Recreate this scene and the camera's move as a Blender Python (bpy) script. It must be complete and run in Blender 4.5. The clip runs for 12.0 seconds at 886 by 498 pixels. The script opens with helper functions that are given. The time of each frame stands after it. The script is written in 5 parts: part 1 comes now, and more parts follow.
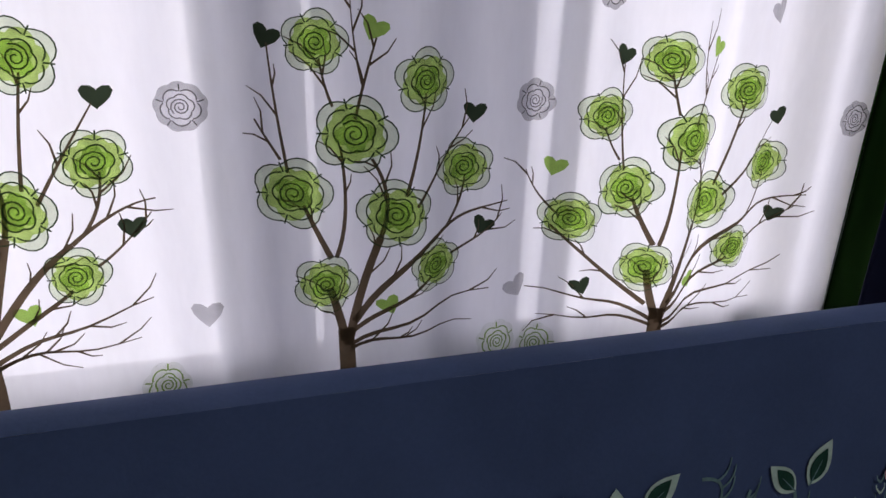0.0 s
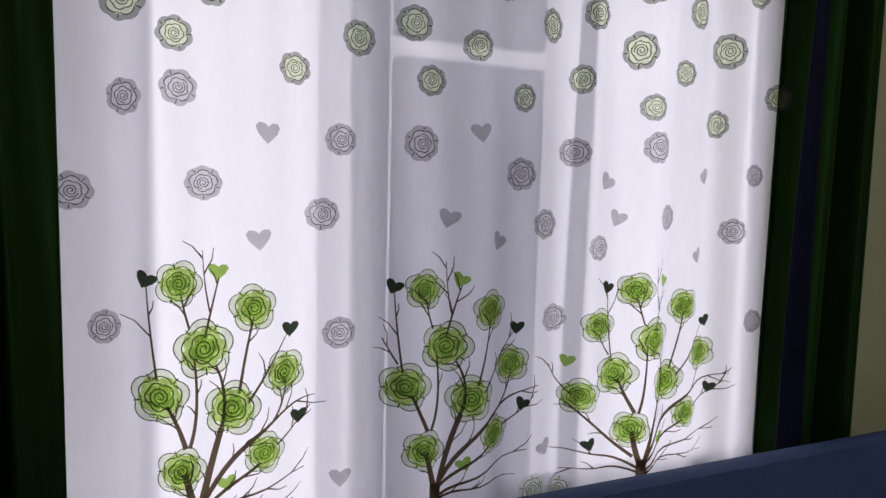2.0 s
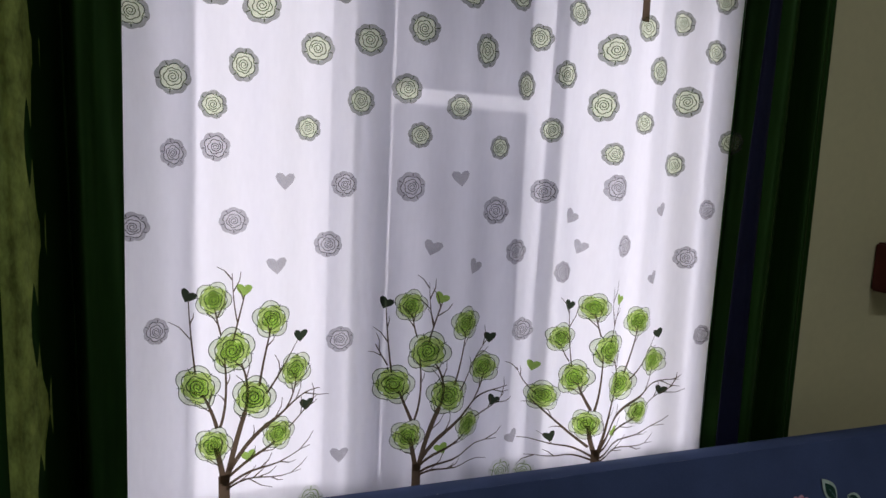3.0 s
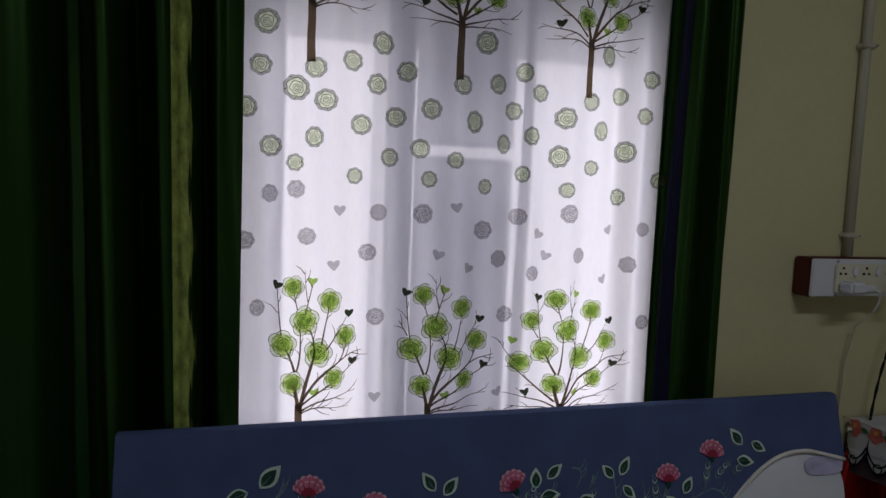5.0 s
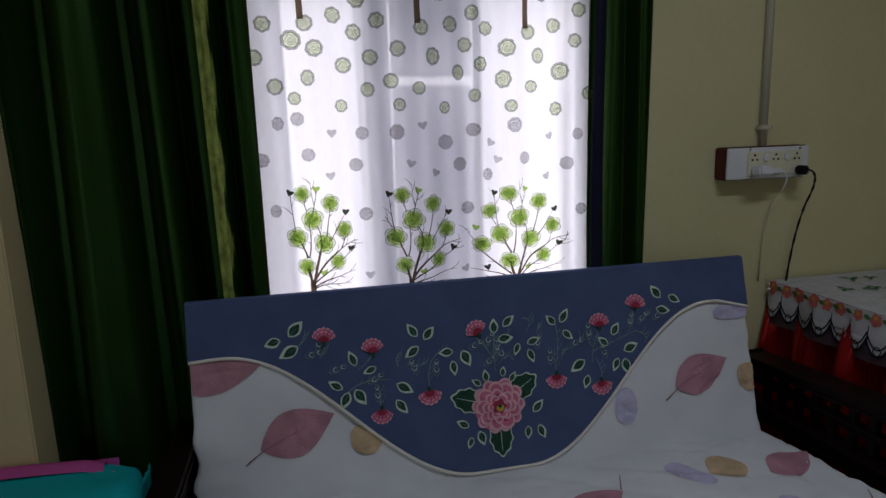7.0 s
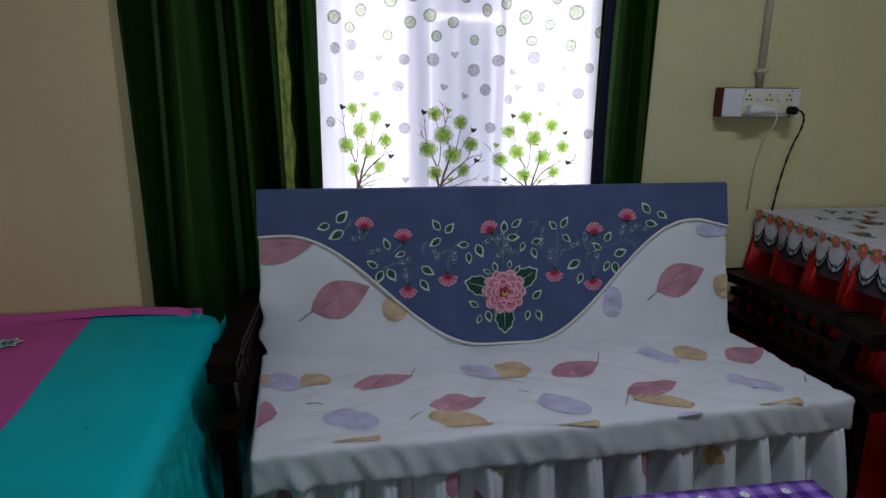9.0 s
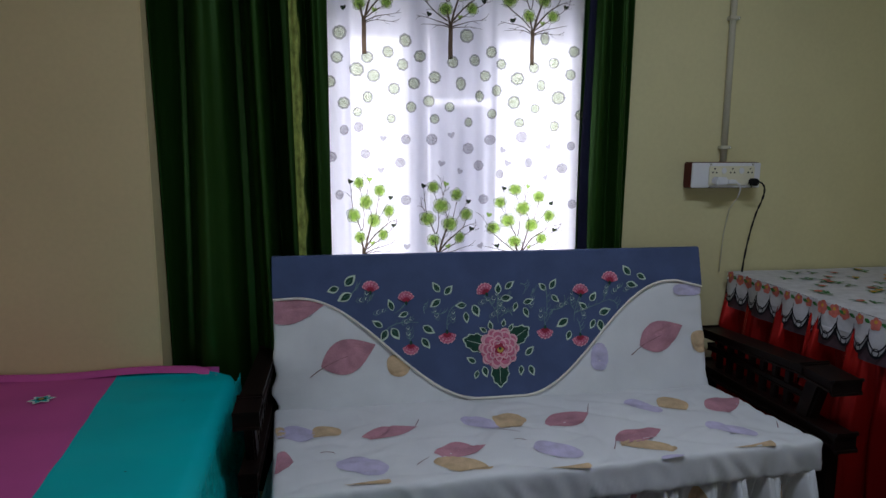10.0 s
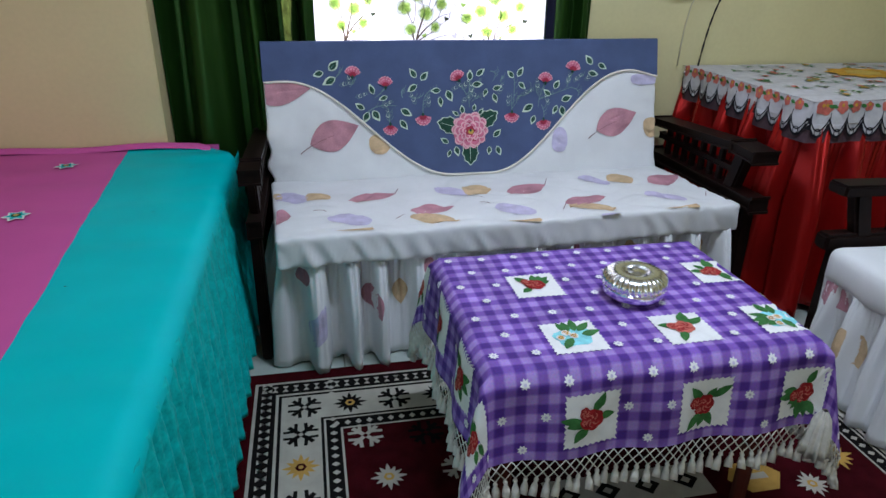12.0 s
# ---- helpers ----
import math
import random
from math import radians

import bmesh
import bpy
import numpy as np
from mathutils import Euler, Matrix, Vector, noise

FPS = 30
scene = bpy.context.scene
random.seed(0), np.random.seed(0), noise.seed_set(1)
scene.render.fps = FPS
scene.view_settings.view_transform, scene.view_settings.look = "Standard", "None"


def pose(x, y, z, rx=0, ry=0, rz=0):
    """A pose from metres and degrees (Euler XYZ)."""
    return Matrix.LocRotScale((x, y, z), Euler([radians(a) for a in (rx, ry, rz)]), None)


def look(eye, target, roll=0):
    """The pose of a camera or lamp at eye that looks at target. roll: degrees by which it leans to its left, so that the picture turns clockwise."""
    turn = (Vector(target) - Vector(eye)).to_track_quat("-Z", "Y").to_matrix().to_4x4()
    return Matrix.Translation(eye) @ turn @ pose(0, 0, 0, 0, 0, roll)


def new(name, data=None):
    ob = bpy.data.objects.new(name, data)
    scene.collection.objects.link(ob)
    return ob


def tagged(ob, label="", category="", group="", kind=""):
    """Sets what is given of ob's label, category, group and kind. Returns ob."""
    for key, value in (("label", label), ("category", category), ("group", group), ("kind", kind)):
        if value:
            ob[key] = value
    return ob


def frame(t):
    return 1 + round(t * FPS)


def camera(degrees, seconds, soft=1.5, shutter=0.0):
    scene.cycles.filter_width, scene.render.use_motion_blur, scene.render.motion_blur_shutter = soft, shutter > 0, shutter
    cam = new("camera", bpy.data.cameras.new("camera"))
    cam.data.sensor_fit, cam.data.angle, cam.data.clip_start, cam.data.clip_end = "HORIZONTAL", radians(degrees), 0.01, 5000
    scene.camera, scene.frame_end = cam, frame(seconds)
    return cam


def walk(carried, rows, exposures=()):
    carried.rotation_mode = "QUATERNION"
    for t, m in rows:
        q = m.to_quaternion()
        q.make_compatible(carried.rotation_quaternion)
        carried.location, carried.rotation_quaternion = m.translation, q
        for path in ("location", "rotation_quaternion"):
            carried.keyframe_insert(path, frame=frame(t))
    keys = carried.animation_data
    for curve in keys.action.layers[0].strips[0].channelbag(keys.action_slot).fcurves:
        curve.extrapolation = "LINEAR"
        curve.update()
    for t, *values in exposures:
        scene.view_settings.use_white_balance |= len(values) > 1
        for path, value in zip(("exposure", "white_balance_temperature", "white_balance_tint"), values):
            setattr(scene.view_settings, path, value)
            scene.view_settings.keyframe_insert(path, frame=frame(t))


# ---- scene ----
cam = camera(68.2, 12.0)
PATH = [
    (0, (-0.253, -0.685, 1.174), (0.285, 1.109, 0.473), 1.6),
    (0.5, (-0.297, -0.748, 1.229), (0.234, 1.097, 0.669), 0.7),
    (1, (-0.364, -0.832, 1.213), (0.188, 1.072, 0.949), 0.3),
    (1.5, (-0.471, -0.848, 1.223), (0.313, 0.977, 0.990), 1.5),
    (2, (-0.475, -0.871, 1.261), (0.306, 0.961, 1.076), 1.5),
    (2.5, (-0.469, -0.922, 1.328), (0.307, 0.900, 1.043), 2.3),
    (3, (-0.480, -1.035, 1.340), (0.215, 0.815, 1.090), 2.8),
    (3.5, (-0.468, -1.142, 1.357), (0.075, 0.765, 1.095), 2.2),
    (3.7, (-0.473, -1.175, 1.360), (0.121, 0.730, 1.155), 2.1),
    (5.3, (-0.543, -1.521, 1.349), (0.009, 0.395, 1.183), 2.4),
    (5.5, (-0.536, -1.557, 1.345), (0.018, 0.353, 1.133), 2.9),
    (6, (-0.481, -1.714, 1.307), (-0.06, 0.208, 0.949), 1.8),
    (6.5, (-0.469, -1.79, 1.335), (-0.043, 0.134, 0.992), -0.0),
    (7, (-0.498, -1.894, 1.327), (-0.049, 0.019, 0.952), -1.7),
    (7.2, (-0.511, -1.947, 1.329), (-0.072, -0.038, 0.925), -1.6),
    (8.8, (-0.514, -2.226, 1.277), (-0.13, -0.327, 0.781), 0.6),
    (9, (-0.501, -2.277, 1.273), (-0.202, -0.369, 0.751), 0.6),
    (9.5, (-0.506, -2.355, 1.296), (-0.179, -0.432, 0.855), -0.0),
    (10, (-0.573, -2.457, 1.289), (-0.227, -0.512, 0.977), 0.3),
    (10.5, (-0.624, -2.552, 1.261), (-0.194, -0.638, 0.871), 0.6),
    (11, (-0.653, -2.596, 1.227), (-0.122, -0.777, 0.588), 1.6),
    (11.5, (-0.63, -2.661, 1.221), (-0.205, -0.838, 0.516), 1.2),
    (12, (-0.591, -2.759, 1.205), (-0.225, -0.968, 0.393), 0.9),
]
walk(cam, [(t, look(eye, target, roll)) for t, eye, target, roll in PATH],
     exposures=[(0, -2.0, 6500, 16), (1.5, -2.05, 6500, 16), (3.5, -2.1, 6500, 16), (5.5, -2.2, 6500, 16), (6.0, -2.1, 6500, 15), (6.5, -1.98, 6500, 15), (7.2, -1.78, 6400, 15),
                (9.0, -1.17, 6150, 15), (9.5, -0.98, 6150, 15), (10.0, -1.22, 6150, 14), (10.5, -1.12, 6150, 14), (11.0, -0.34, 6100, 13), (11.5, -0.22, 6100, 13), (12.0, 0.03, 6100, 13)])

# ---- world and lights ----
world = bpy.data.worlds.new("world")
scene.world = world
world.use_nodes = True
wn = world.node_tree
sky = wn.nodes.new("ShaderNodeTexSky")
sky.sky_type, sky.sun_disc = "NISHITA", False
sky.sun_elevation, sky.sun_rotation = radians(50), radians(20)
wn.links.new(sky.outputs[0], wn.nodes["Background"].inputs[0])
wn.nodes["Background"].inputs[1].default_value = 0.15

SKY_GLOW = 10.7


def area_lamp(name, m, sx, sy, watts, col):
    lamp = bpy.data.lights.new(name, "AREA")
    lamp.shape, lamp.size, lamp.size_y, lamp.energy, lamp.color = "RECTANGLE", sx, sy, watts, col
    ob = new(name, lamp)
    ob.matrix_world = m
    return ob


# tube light under the ceiling, and a fill lamp added in an unseen doorway behind the walk
area_lamp("tube_lamp", look((0.25, -1.75, 2.60), (0.25, -1.70, 0.0)), 1.1, 0.05, 36, (0.83, 0.93, 1.06))
area_lamp("doorway_fill_lamp", look((-2.0, -4.52, 1.2), (-1.6, 0, 0.9)), 0.95, 1.8, 20, (0.86, 0.93, 1.0))


# ---- materials ----
def nodes_of(name):
    m = bpy.data.materials.new(name)
    m.use_nodes = True
    nt = m.node_tree
    return m, nt, nt.nodes["Principled BSDF"]


def surface(name, col, rough=0.8, metal=0.0, vary=0.15, scale=6.0, grain=140.0, bump=0.15, sheen=0.0, spec=0.12, glow=0.0, stretch=(1, 1, 1), through_light=0.0):
    """Colour with broad and fine variation, and fine relief."""
    m, nt, b = nodes_of(name)
    tc = nt.nodes.new("ShaderNodeTexCoord")
    mp = nt.nodes.new("ShaderNodeMapping")
    mp.inputs["Scale"].default_value = stretch
    nt.links.new(tc.outputs["Object"], mp.inputs[0])
    n1 = nt.nodes.new("ShaderNodeTexNoise")
    n1.inputs["Scale"].default_value, n1.inputs["Detail"].default_value = scale, 5
    n2 = nt.nodes.new("ShaderNodeTexNoise")
    n2.inputs["Scale"].default_value, n2.inputs["Detail"].default_value = grain, 2
    for n in (n1, n2):
        nt.links.new(mp.outputs[0], n.inputs["Vector"])
    add = nt.nodes.new("ShaderNodeMath")
    add.operation = "MULTIPLY_ADD"
    add.inputs[1].default_value = 0.35
    nt.links.new(n2.outputs[0], add.inputs[0])
    nt.links.new(n1.outputs[0], add.inputs[2])
    ramp = nt.nodes.new("ShaderNodeValToRGB")
    ramp.color_ramp.elements[0].position, ramp.color_ramp.elements[1].position = 0.42, 0.95
    ramp.color_ramp.elements[0].color = (*[c * (1 - vary) for c in col], 1)
    ramp.color_ramp.elements[1].color = (*[min(1, c * (1 + vary)) for c in col], 1)
    nt.links.new(add.outputs[0], ramp.inputs[0])
    nt.links.new(ramp.outputs[0], b.inputs["Base Color"])
    b.inputs["Roughness"].default_value, b.inputs["Metallic"].default_value = rough, metal
    b.inputs["Specular IOR Level"].default_value = spec
    b.inputs["Sheen Weight"].default_value = sheen
    if bump:
        bp = nt.nodes.new("ShaderNodeBump")
        bp.inputs["Strength"].default_value, bp.inputs["Distance"].default_value = bump, 0.002
        nt.links.new(add.outputs[0], bp.inputs["Height"])
        nt.links.new(bp.outputs[0], b.inputs["Normal"])
    if glow:
        b.inputs["Emission Color"].default_value = (*col, 1)
        b.inputs["Emission Strength"].default_value = glow
    if through_light:
        out = nt.nodes["Material Output"]
        tr = nt.nodes.new("ShaderNodeBsdfTranslucent")
        nt.links.new(ramp.outputs[0], tr.inputs[0])
        mix = nt.nodes.new("ShaderNodeMixShader")
        mix.inputs[0].default_value = through_light
        nt.links.new(b.outputs[0], mix.inputs[1])
        nt.links.new(tr.outputs[0], mix.inputs[2])
        nt.links.new(mix.outputs[0], out.inputs[0])
    return m


def sheer_material(name, see, col):
    """Thin voile: part of the light goes straight through, part is scattered."""
    m, nt, b = nodes_of(name)
    nt.nodes.remove(b)
    out = nt.nodes["Material Output"]
    tc = nt.nodes.new("ShaderNodeTexCoord")
    n1 = nt.nodes.new("ShaderNodeTexNoise")
    n1.inputs["Scale"].default_value, n1.inputs["Detail"].default_value = 160, 3
    mp = nt.nodes.new("ShaderNodeMapping")
    mp.inputs["Scale"].default_value = (1.0, 0.2, 0.25)
    nt.links.new(tc.outputs["Object"], mp.inputs[0])
    nt.links.new(mp.outputs[0], n1.inputs["Vector"])
    rg = nt.nodes.new("ShaderNodeMapRange")
    rg.inputs[1].default_value, rg.inputs[2].default_value = 0.3, 0.7
    rg.inputs[3].default_value, rg.inputs[4].default_value = see * 0.8, see * 1.2
    nt.links.new(n1.outputs[0], rg.inputs[0])
    tl = nt.nodes.new("ShaderNodeBsdfTranslucent")
    df = nt.nodes.new("ShaderNodeBsdfDiffuse")
    tp = nt.nodes.new("ShaderNodeBsdfTransparent")
    tl.inputs[0].default_value = df.inputs[0].default_value = (*col, 1)
    m1 = nt.nodes.new("ShaderNodeMixShader")
    m1.inputs[0].default_value = 0.35
    nt.links.new(tl.outputs[0], m1.inputs[1])
    nt.links.new(df.outputs[0], m1.inputs[2])
    m2 = nt.nodes.new("ShaderNodeMixShader")
    nt.links.new(rg.outputs[0], m2.inputs[0])
    nt.links.new(m1.outputs[0], m2.inputs[1])
    nt.links.new(tp.outputs[0], m2.inputs[2])
    nt.links.new(m2.outputs[0], out.inputs[0])
    return m


def ink(name, col, solid=0.12):
    """Printed dye on thin voile: it filters the light that comes through."""
    m, nt, b = nodes_of(name)
    nt.nodes.remove(b)
    out = nt.nodes["Material Output"]
    tp = nt.nodes.new("ShaderNodeBsdfTransparent")
    df = nt.nodes.new("ShaderNodeBsdfDiffuse")
    tc = nt.nodes.new("ShaderNodeTexCoord")
    ns = nt.nodes.new("ShaderNodeTexNoise")
    ns.inputs["Scale"].default_value = 90
    nt.links.new(tc.outputs["Object"], ns.inputs["Vector"])
    rp = nt.nodes.new("ShaderNodeValToRGB")
    rp.color_ramp.elements[0].position, rp.color_ramp.elements[1].position = 0.3, 0.7
    rp.color_ramp.elements[0].color = (*[c * 0.9 for c in col], 1)
    rp.color_ramp.elements[1].color = (*[min(1, c * 1.08) for c in col], 1)
    nt.links.new(ns.outputs[0], rp.inputs[0])
    nt.links.new(rp.outputs[0], tp.inputs[0])
    nt.links.new(rp.outputs[0], df.inputs[0])
    mx = nt.nodes.new("ShaderNodeMixShader")
    mx.inputs[0].default_value = solid
    nt.links.new(tp.outputs[0], mx.inputs[1])
    nt.links.new(df.outputs[0], mx.inputs[2])
    nt.links.new(mx.outputs[0], out.inputs[0])
    return m


def gingham(name):
    """Woven check in two purples, on the cloth's own metres."""
    m, nt, b = nodes_of(name)
    uv = nt.nodes.new("ShaderNodeTexCoord")
    sp = nt.nodes.new("ShaderNodeSeparateXYZ")
    nt.links.new(uv.outputs["UV"], sp.inputs[0])
    bands = []
    for k in (0, 1):
        f = nt.nodes.new("ShaderNodeMath")
        f.operation, f.inputs[1].default_value = "MULTIPLY", 1 / 0.042
        nt.links.new(sp.outputs[k], f.inputs[0])
        fr = nt.nodes.new("ShaderNodeMath")
        fr.operation = "PINGPONG"
        fr.inputs[1].default_value = 0.5
        nt.links.new(f.outputs[0], fr.inputs[0])
        g = nt.nodes.new("ShaderNodeMapRange")
        g.inputs[1].default_value, g.inputs[2].default_value = 0.19, 0.31
        nt.links.new(fr.outputs[0], g.inputs[0])
        bands.append(g)
    s = nt.nodes.new("ShaderNodeMath")
    s.operation = "ADD"
    nt.links.new(bands[0].outputs[0], s.inputs[0])
    nt.links.new(bands[1].outputs[0], s.inputs[1])
    h = nt.nodes.new("ShaderNodeMath")
    h.operation, h.inputs[1].default_value = "MULTIPLY", 0.5
    nt.links.new(s.outputs[0], h.inputs[0])
    r = nt.nodes.new("ShaderNodeValToRGB")
    r.color_ramp.elements[0].color = (0.37, 0.245, 0.61, 1)
    r.color_ramp.elements[1].color = (0.080, 0.030, 0.25, 1)
    mid = r.color_ramp.elements.new(0.5)
    mid.color = (0.20, 0.10, 0.43, 1)
    nt.links.new(h.outputs[0], r.inputs[0])
    wv = nt.nodes.new("ShaderNodeTexNoise")
    wv.inputs["Scale"].default_value = 260
    nt.links.new(uv.outputs["UV"], wv.inputs["Vector"])
    mx = nt.nodes.new("ShaderNodeMix")
    mx.data_type, mx.blend_type = "RGBA", "OVERLAY"
    mx.inputs["Factor"].default_value = 0.35
    nt.links.new(r.outputs[0], mx.inputs["A"])
    nt.links.new(wv.outputs[1], mx.inputs["B"])
    blot = nt.nodes.new("ShaderNodeTexNoise")
    blot.inputs["Scale"].default_value, blot.inputs["Detail"].default_value = 9, 4
    nt.links.new(uv.outputs["UV"], blot.inputs["Vector"])
    fade = nt.nodes.new("ShaderNodeMapRange")
    fade.inputs[1].default_value, fade.inputs[2].default_value = 0.3, 0.7
    fade.inputs[3].default_value, fade.inputs[4].default_value = 0.72, 1.22
    nt.links.new(blot.outputs[0], fade.inputs[0])
    worn = nt.nodes.new("ShaderNodeVectorMath")
    worn.operation = "SCALE"
    nt.links.new(mx.outputs["Result"], worn.inputs[0])
    nt.links.new(fade.outputs[0], worn.inputs["Scale"])
    nt.links.new(worn.outputs[0], b.inputs["Base Color"])
    bp = nt.nodes.new("ShaderNodeBump")
    bp.inputs["Strength"].default_value, bp.inputs["Distance"].default_value = 0.2, 0.001
    nt.links.new(wv.outputs[0], bp.inputs["Height"])
    nt.links.new(bp.outputs[0], b.inputs["Normal"])
    b.inputs["Roughness"].default_value = 0.6
    b.inputs["Specular IOR Level"].default_value = 0.15
    return m


M_WALL = surface("wall_paint_cream", (0.64, 0.585, 0.33), 0.75, vary=0.07, scale=2.5, grain=60, bump=0.25)
# slightly redder wall colour for the pier and the west wall
M_BEIGE = surface("wall_beige", (0.67, 0.555, 0.31), 0.75, vary=0.07, scale=2.0, grain=60, bump=0.25)
M_CEIL = surface("ceiling_white", (0.75, 0.75, 0.72), 0.85, vary=0.04, scale=2, grain=60)
M_FLOOR = surface("floor_tile_pale", (0.40, 0.46, 0.42), 0.25, spec=0.5, vary=0.08, scale=4, grain=40, bump=0.03)
M_GROUT = surface("tile_joint", (0.18, 0.19, 0.17), 0.9)
M_FRAME = surface("window_frame_paint", (0.50, 0.50, 0.52), 0.5, vary=0.08, scale=8)
M_SHUT = surface("shutter_ground_glass", (0.58, 0.58, 0.63), 0.4, vary=0.06, through_light=0.70)
M_OUT = surface("sky_backdrop_glow", (0.93, 0.915, 1.0), 1.0, vary=0.02, glow=SKY_GLOW, bump=0)
M_SHADE = surface("concrete_shade", (0.35, 0.35, 0.35), 0.9, scale=5)
M_SHEER = sheer_material("voile_white", 0.078, (0.90, 0.90, 0.93))
M_GREEN = surface("satin_green", (0.019, 0.060, 0.009), 0.40, 0.55, vary=0.3, scale=5, grain=120, bump=0.15, sheen=0.0, spec=0.22, stretch=(1, 1, 0.12), through_light=0.02)
M_LINING = surface("lining_navy", (0.010, 0.011, 0.030), 0.6, vary=0.3, scale=9, grain=200)
M_STRIPE = surface("crushed_stripe_lime", (0.36, 0.43, 0.10), 0.35, vary=0.55, scale=60, grain=300, bump=0.8, through_light=0.25, stretch=(1, 1, 0.5))
M_BLUE = surface("cotton_slate_blue", (0.078, 0.108, 0.215), 0.8, vary=0.13, scale=12, grain=300, bump=0.25, sheen=0.0)
M_WHITE = surface("cotton_white", (0.77, 0.785, 0.80), 0.8, vary=0.06, scale=7, grain=380, bump=0.3, sheen=0.0, through_light=0.05)
M_PIPING = surface("piping_cream", (0.80, 0.76, 0.68), 0.7, vary=0.08, grain=300)
M_ROSEPINK = surface("thread_rose_pink", (0.62, 0.17, 0.27), 0.6, vary=0.25, scale=60, grain=500, bump=0.5)
M_ROSELIGHT = surface("thread_light_pink", (0.76, 0.44, 0.49), 0.6, vary=0.2, scale=60, grain=500, bump=0.5)
M_CRIMSON = surface("thread_crimson", (0.36, 0.035, 0.07), 0.6, vary=0.3, scale=60, grain=500, bump=0.5)
M_LEAF = surface("thread_dark_green", (0.020, 0.068, 0.045), 0.6, vary=0.3, scale=80, grain=500, bump=0.5)
M_LEAFEDGE = surface("thread_mint_edge", (0.58, 0.70, 0.58), 0.6, vary=0.2, scale=80, grain=500)
M_VINE = surface("thread_vine_teal", (0.17, 0.27, 0.27), 0.6, vary=0.3, scale=80)
M_GOLD = surface("thread_gold", (0.55, 0.38, 0.08), 0.5, vary=0.2, scale=80)
M_PRED = surface("print_dusty_red", (0.48, 0.24, 0.29), 0.8, vary=0.35, scale=14, grain=300, bump=0.1)
M_PLAV = surface("print_lavender", (0.56, 0.52, 0.70), 0.8, vary=0.22, scale=25, grain=300, bump=0.1)
M_POCH = surface("print_ochre", (0.60, 0.44, 0.27), 0.8, vary=0.25, scale=25, grain=300, bump=0.1)
M_PSTEM = surface("print_stem", (0.24, 0.13, 0.14), 0.8)
M_WOOD = surface("wood_dark_polished", (0.010, 0.005, 0.004), 0.42, spec=0.09, vary=0.4, scale=14, grain=90, bump=0.1, stretch=(1, 0.15, 1))
M_TEAL = surface("bedspread_teal", (0.004, 0.50, 0.52), 0.6, vary=0.08, scale=5, grain=420, bump=0.2, sheen=0.0)
M_TEALRUF = surface("bedspread_ruffle_teal", (0.012, 0.46, 0.45), 0.5, vary=0.3, scale=40, grain=160, bump=0.9, sheen=0.0)
M_PINK = surface("bedspread_magenta", (0.58, 0.10, 0.34), 0.65, vary=0.08, scale=5, grain=420, bump=0.2, sheen=0.0)
M_RED = surface("satin_red", (0.45, 0.012, 0.010), 0.27, 0.65, vary=0.2, scale=7, grain=200, bump=0.15, sheen=0.0, spec=0.6, stretch=(1, 1, 0.15))
M_LACE = surface("tablecloth_white_print", (0.52, 0.51, 0.53), 0.6, vary=0.15, scale=30, grain=200, bump=0.2)
M_BLACK = surface("thread_black", (0.012, 0.012, 0.016), 0.6, vary=0.2)
M_NET = surface("net_dark_mauve", (0.075, 0.045, 0.055), 0.8, vary=0.3, scale=60, grain=600, bump=0.4)
M_CORAL = surface("print_coral", (0.52, 0.14, 0.11), 0.7, vary=0.3, scale=60)
M_PGREEN = surface("print_green", (0.05, 0.17, 0.05), 0.7, vary=0.35, scale=60)
M_SKYP = surface("print_turquoise", (0.25, 0.66, 0.72), 0.7, vary=0.2, scale=60)
M_DEEPRED = surface("print_deep_red", (0.30, 0.018, 0.022), 0.7, vary=0.4, scale=90)
M_AMBER = surface("print_amber", (0.55, 0.30, 0.04), 0.7, vary=0.3, scale=60)
M_PATCH = surface("print_white", (0.80, 0.80, 0.80), 0.7, vary=0.06, scale=40)
M_GING = gingham("gingham_purple")
M_FRINGE = surface("cotton_fringe_white", (0.70, 0.68, 0.62), 0.9, vary=0.15, scale=60, grain=400, bump=0.5)
M_STEEL = surface("steel_polished", (0.84, 0.85, 0.87), 0.16, 1.0, vary=0.06, scale=20, bump=0.02)
M_RUGRED = surface("rug_maroon", (0.036, 0.003, 0.005), 0.95, spec=0.03, vary=0.3, scale=20, grain=500, bump=0.9)
M_RUGBLK = surface("rug_black", (0.008, 0.007, 0.007), 0.95, spec=0.03, vary=0.3, scale=20, grain=500, bump=0.9)
M_RUGWHT = surface("rug_ivory", (0.37, 0.345, 0.295), 0.95, vary=0.14, scale=20, grain=500, bump=0.9)
M_RUGGLD = surface("rug_gold", (0.42, 0.25, 0.06), 0.95, vary=0.2, scale=20, grain=500, bump=0.9)
M_PLAST = surface("plastic_white", (0.72, 0.72, 0.74), 0.4, spec=0.5, vary=0.05)
M_PLASTY = surface("plastic_ivory", (0.72, 0.68, 0.50), 0.4, spec=0.5, vary=0.06)
M_BOXWOOD = surface("board_box_maroon", (0.10, 0.025, 0.018), 0.5, vary=0.2)
M_PVC = surface("conduit_cream", (0.55, 0.52, 0.40), 0.5, vary=0.08)
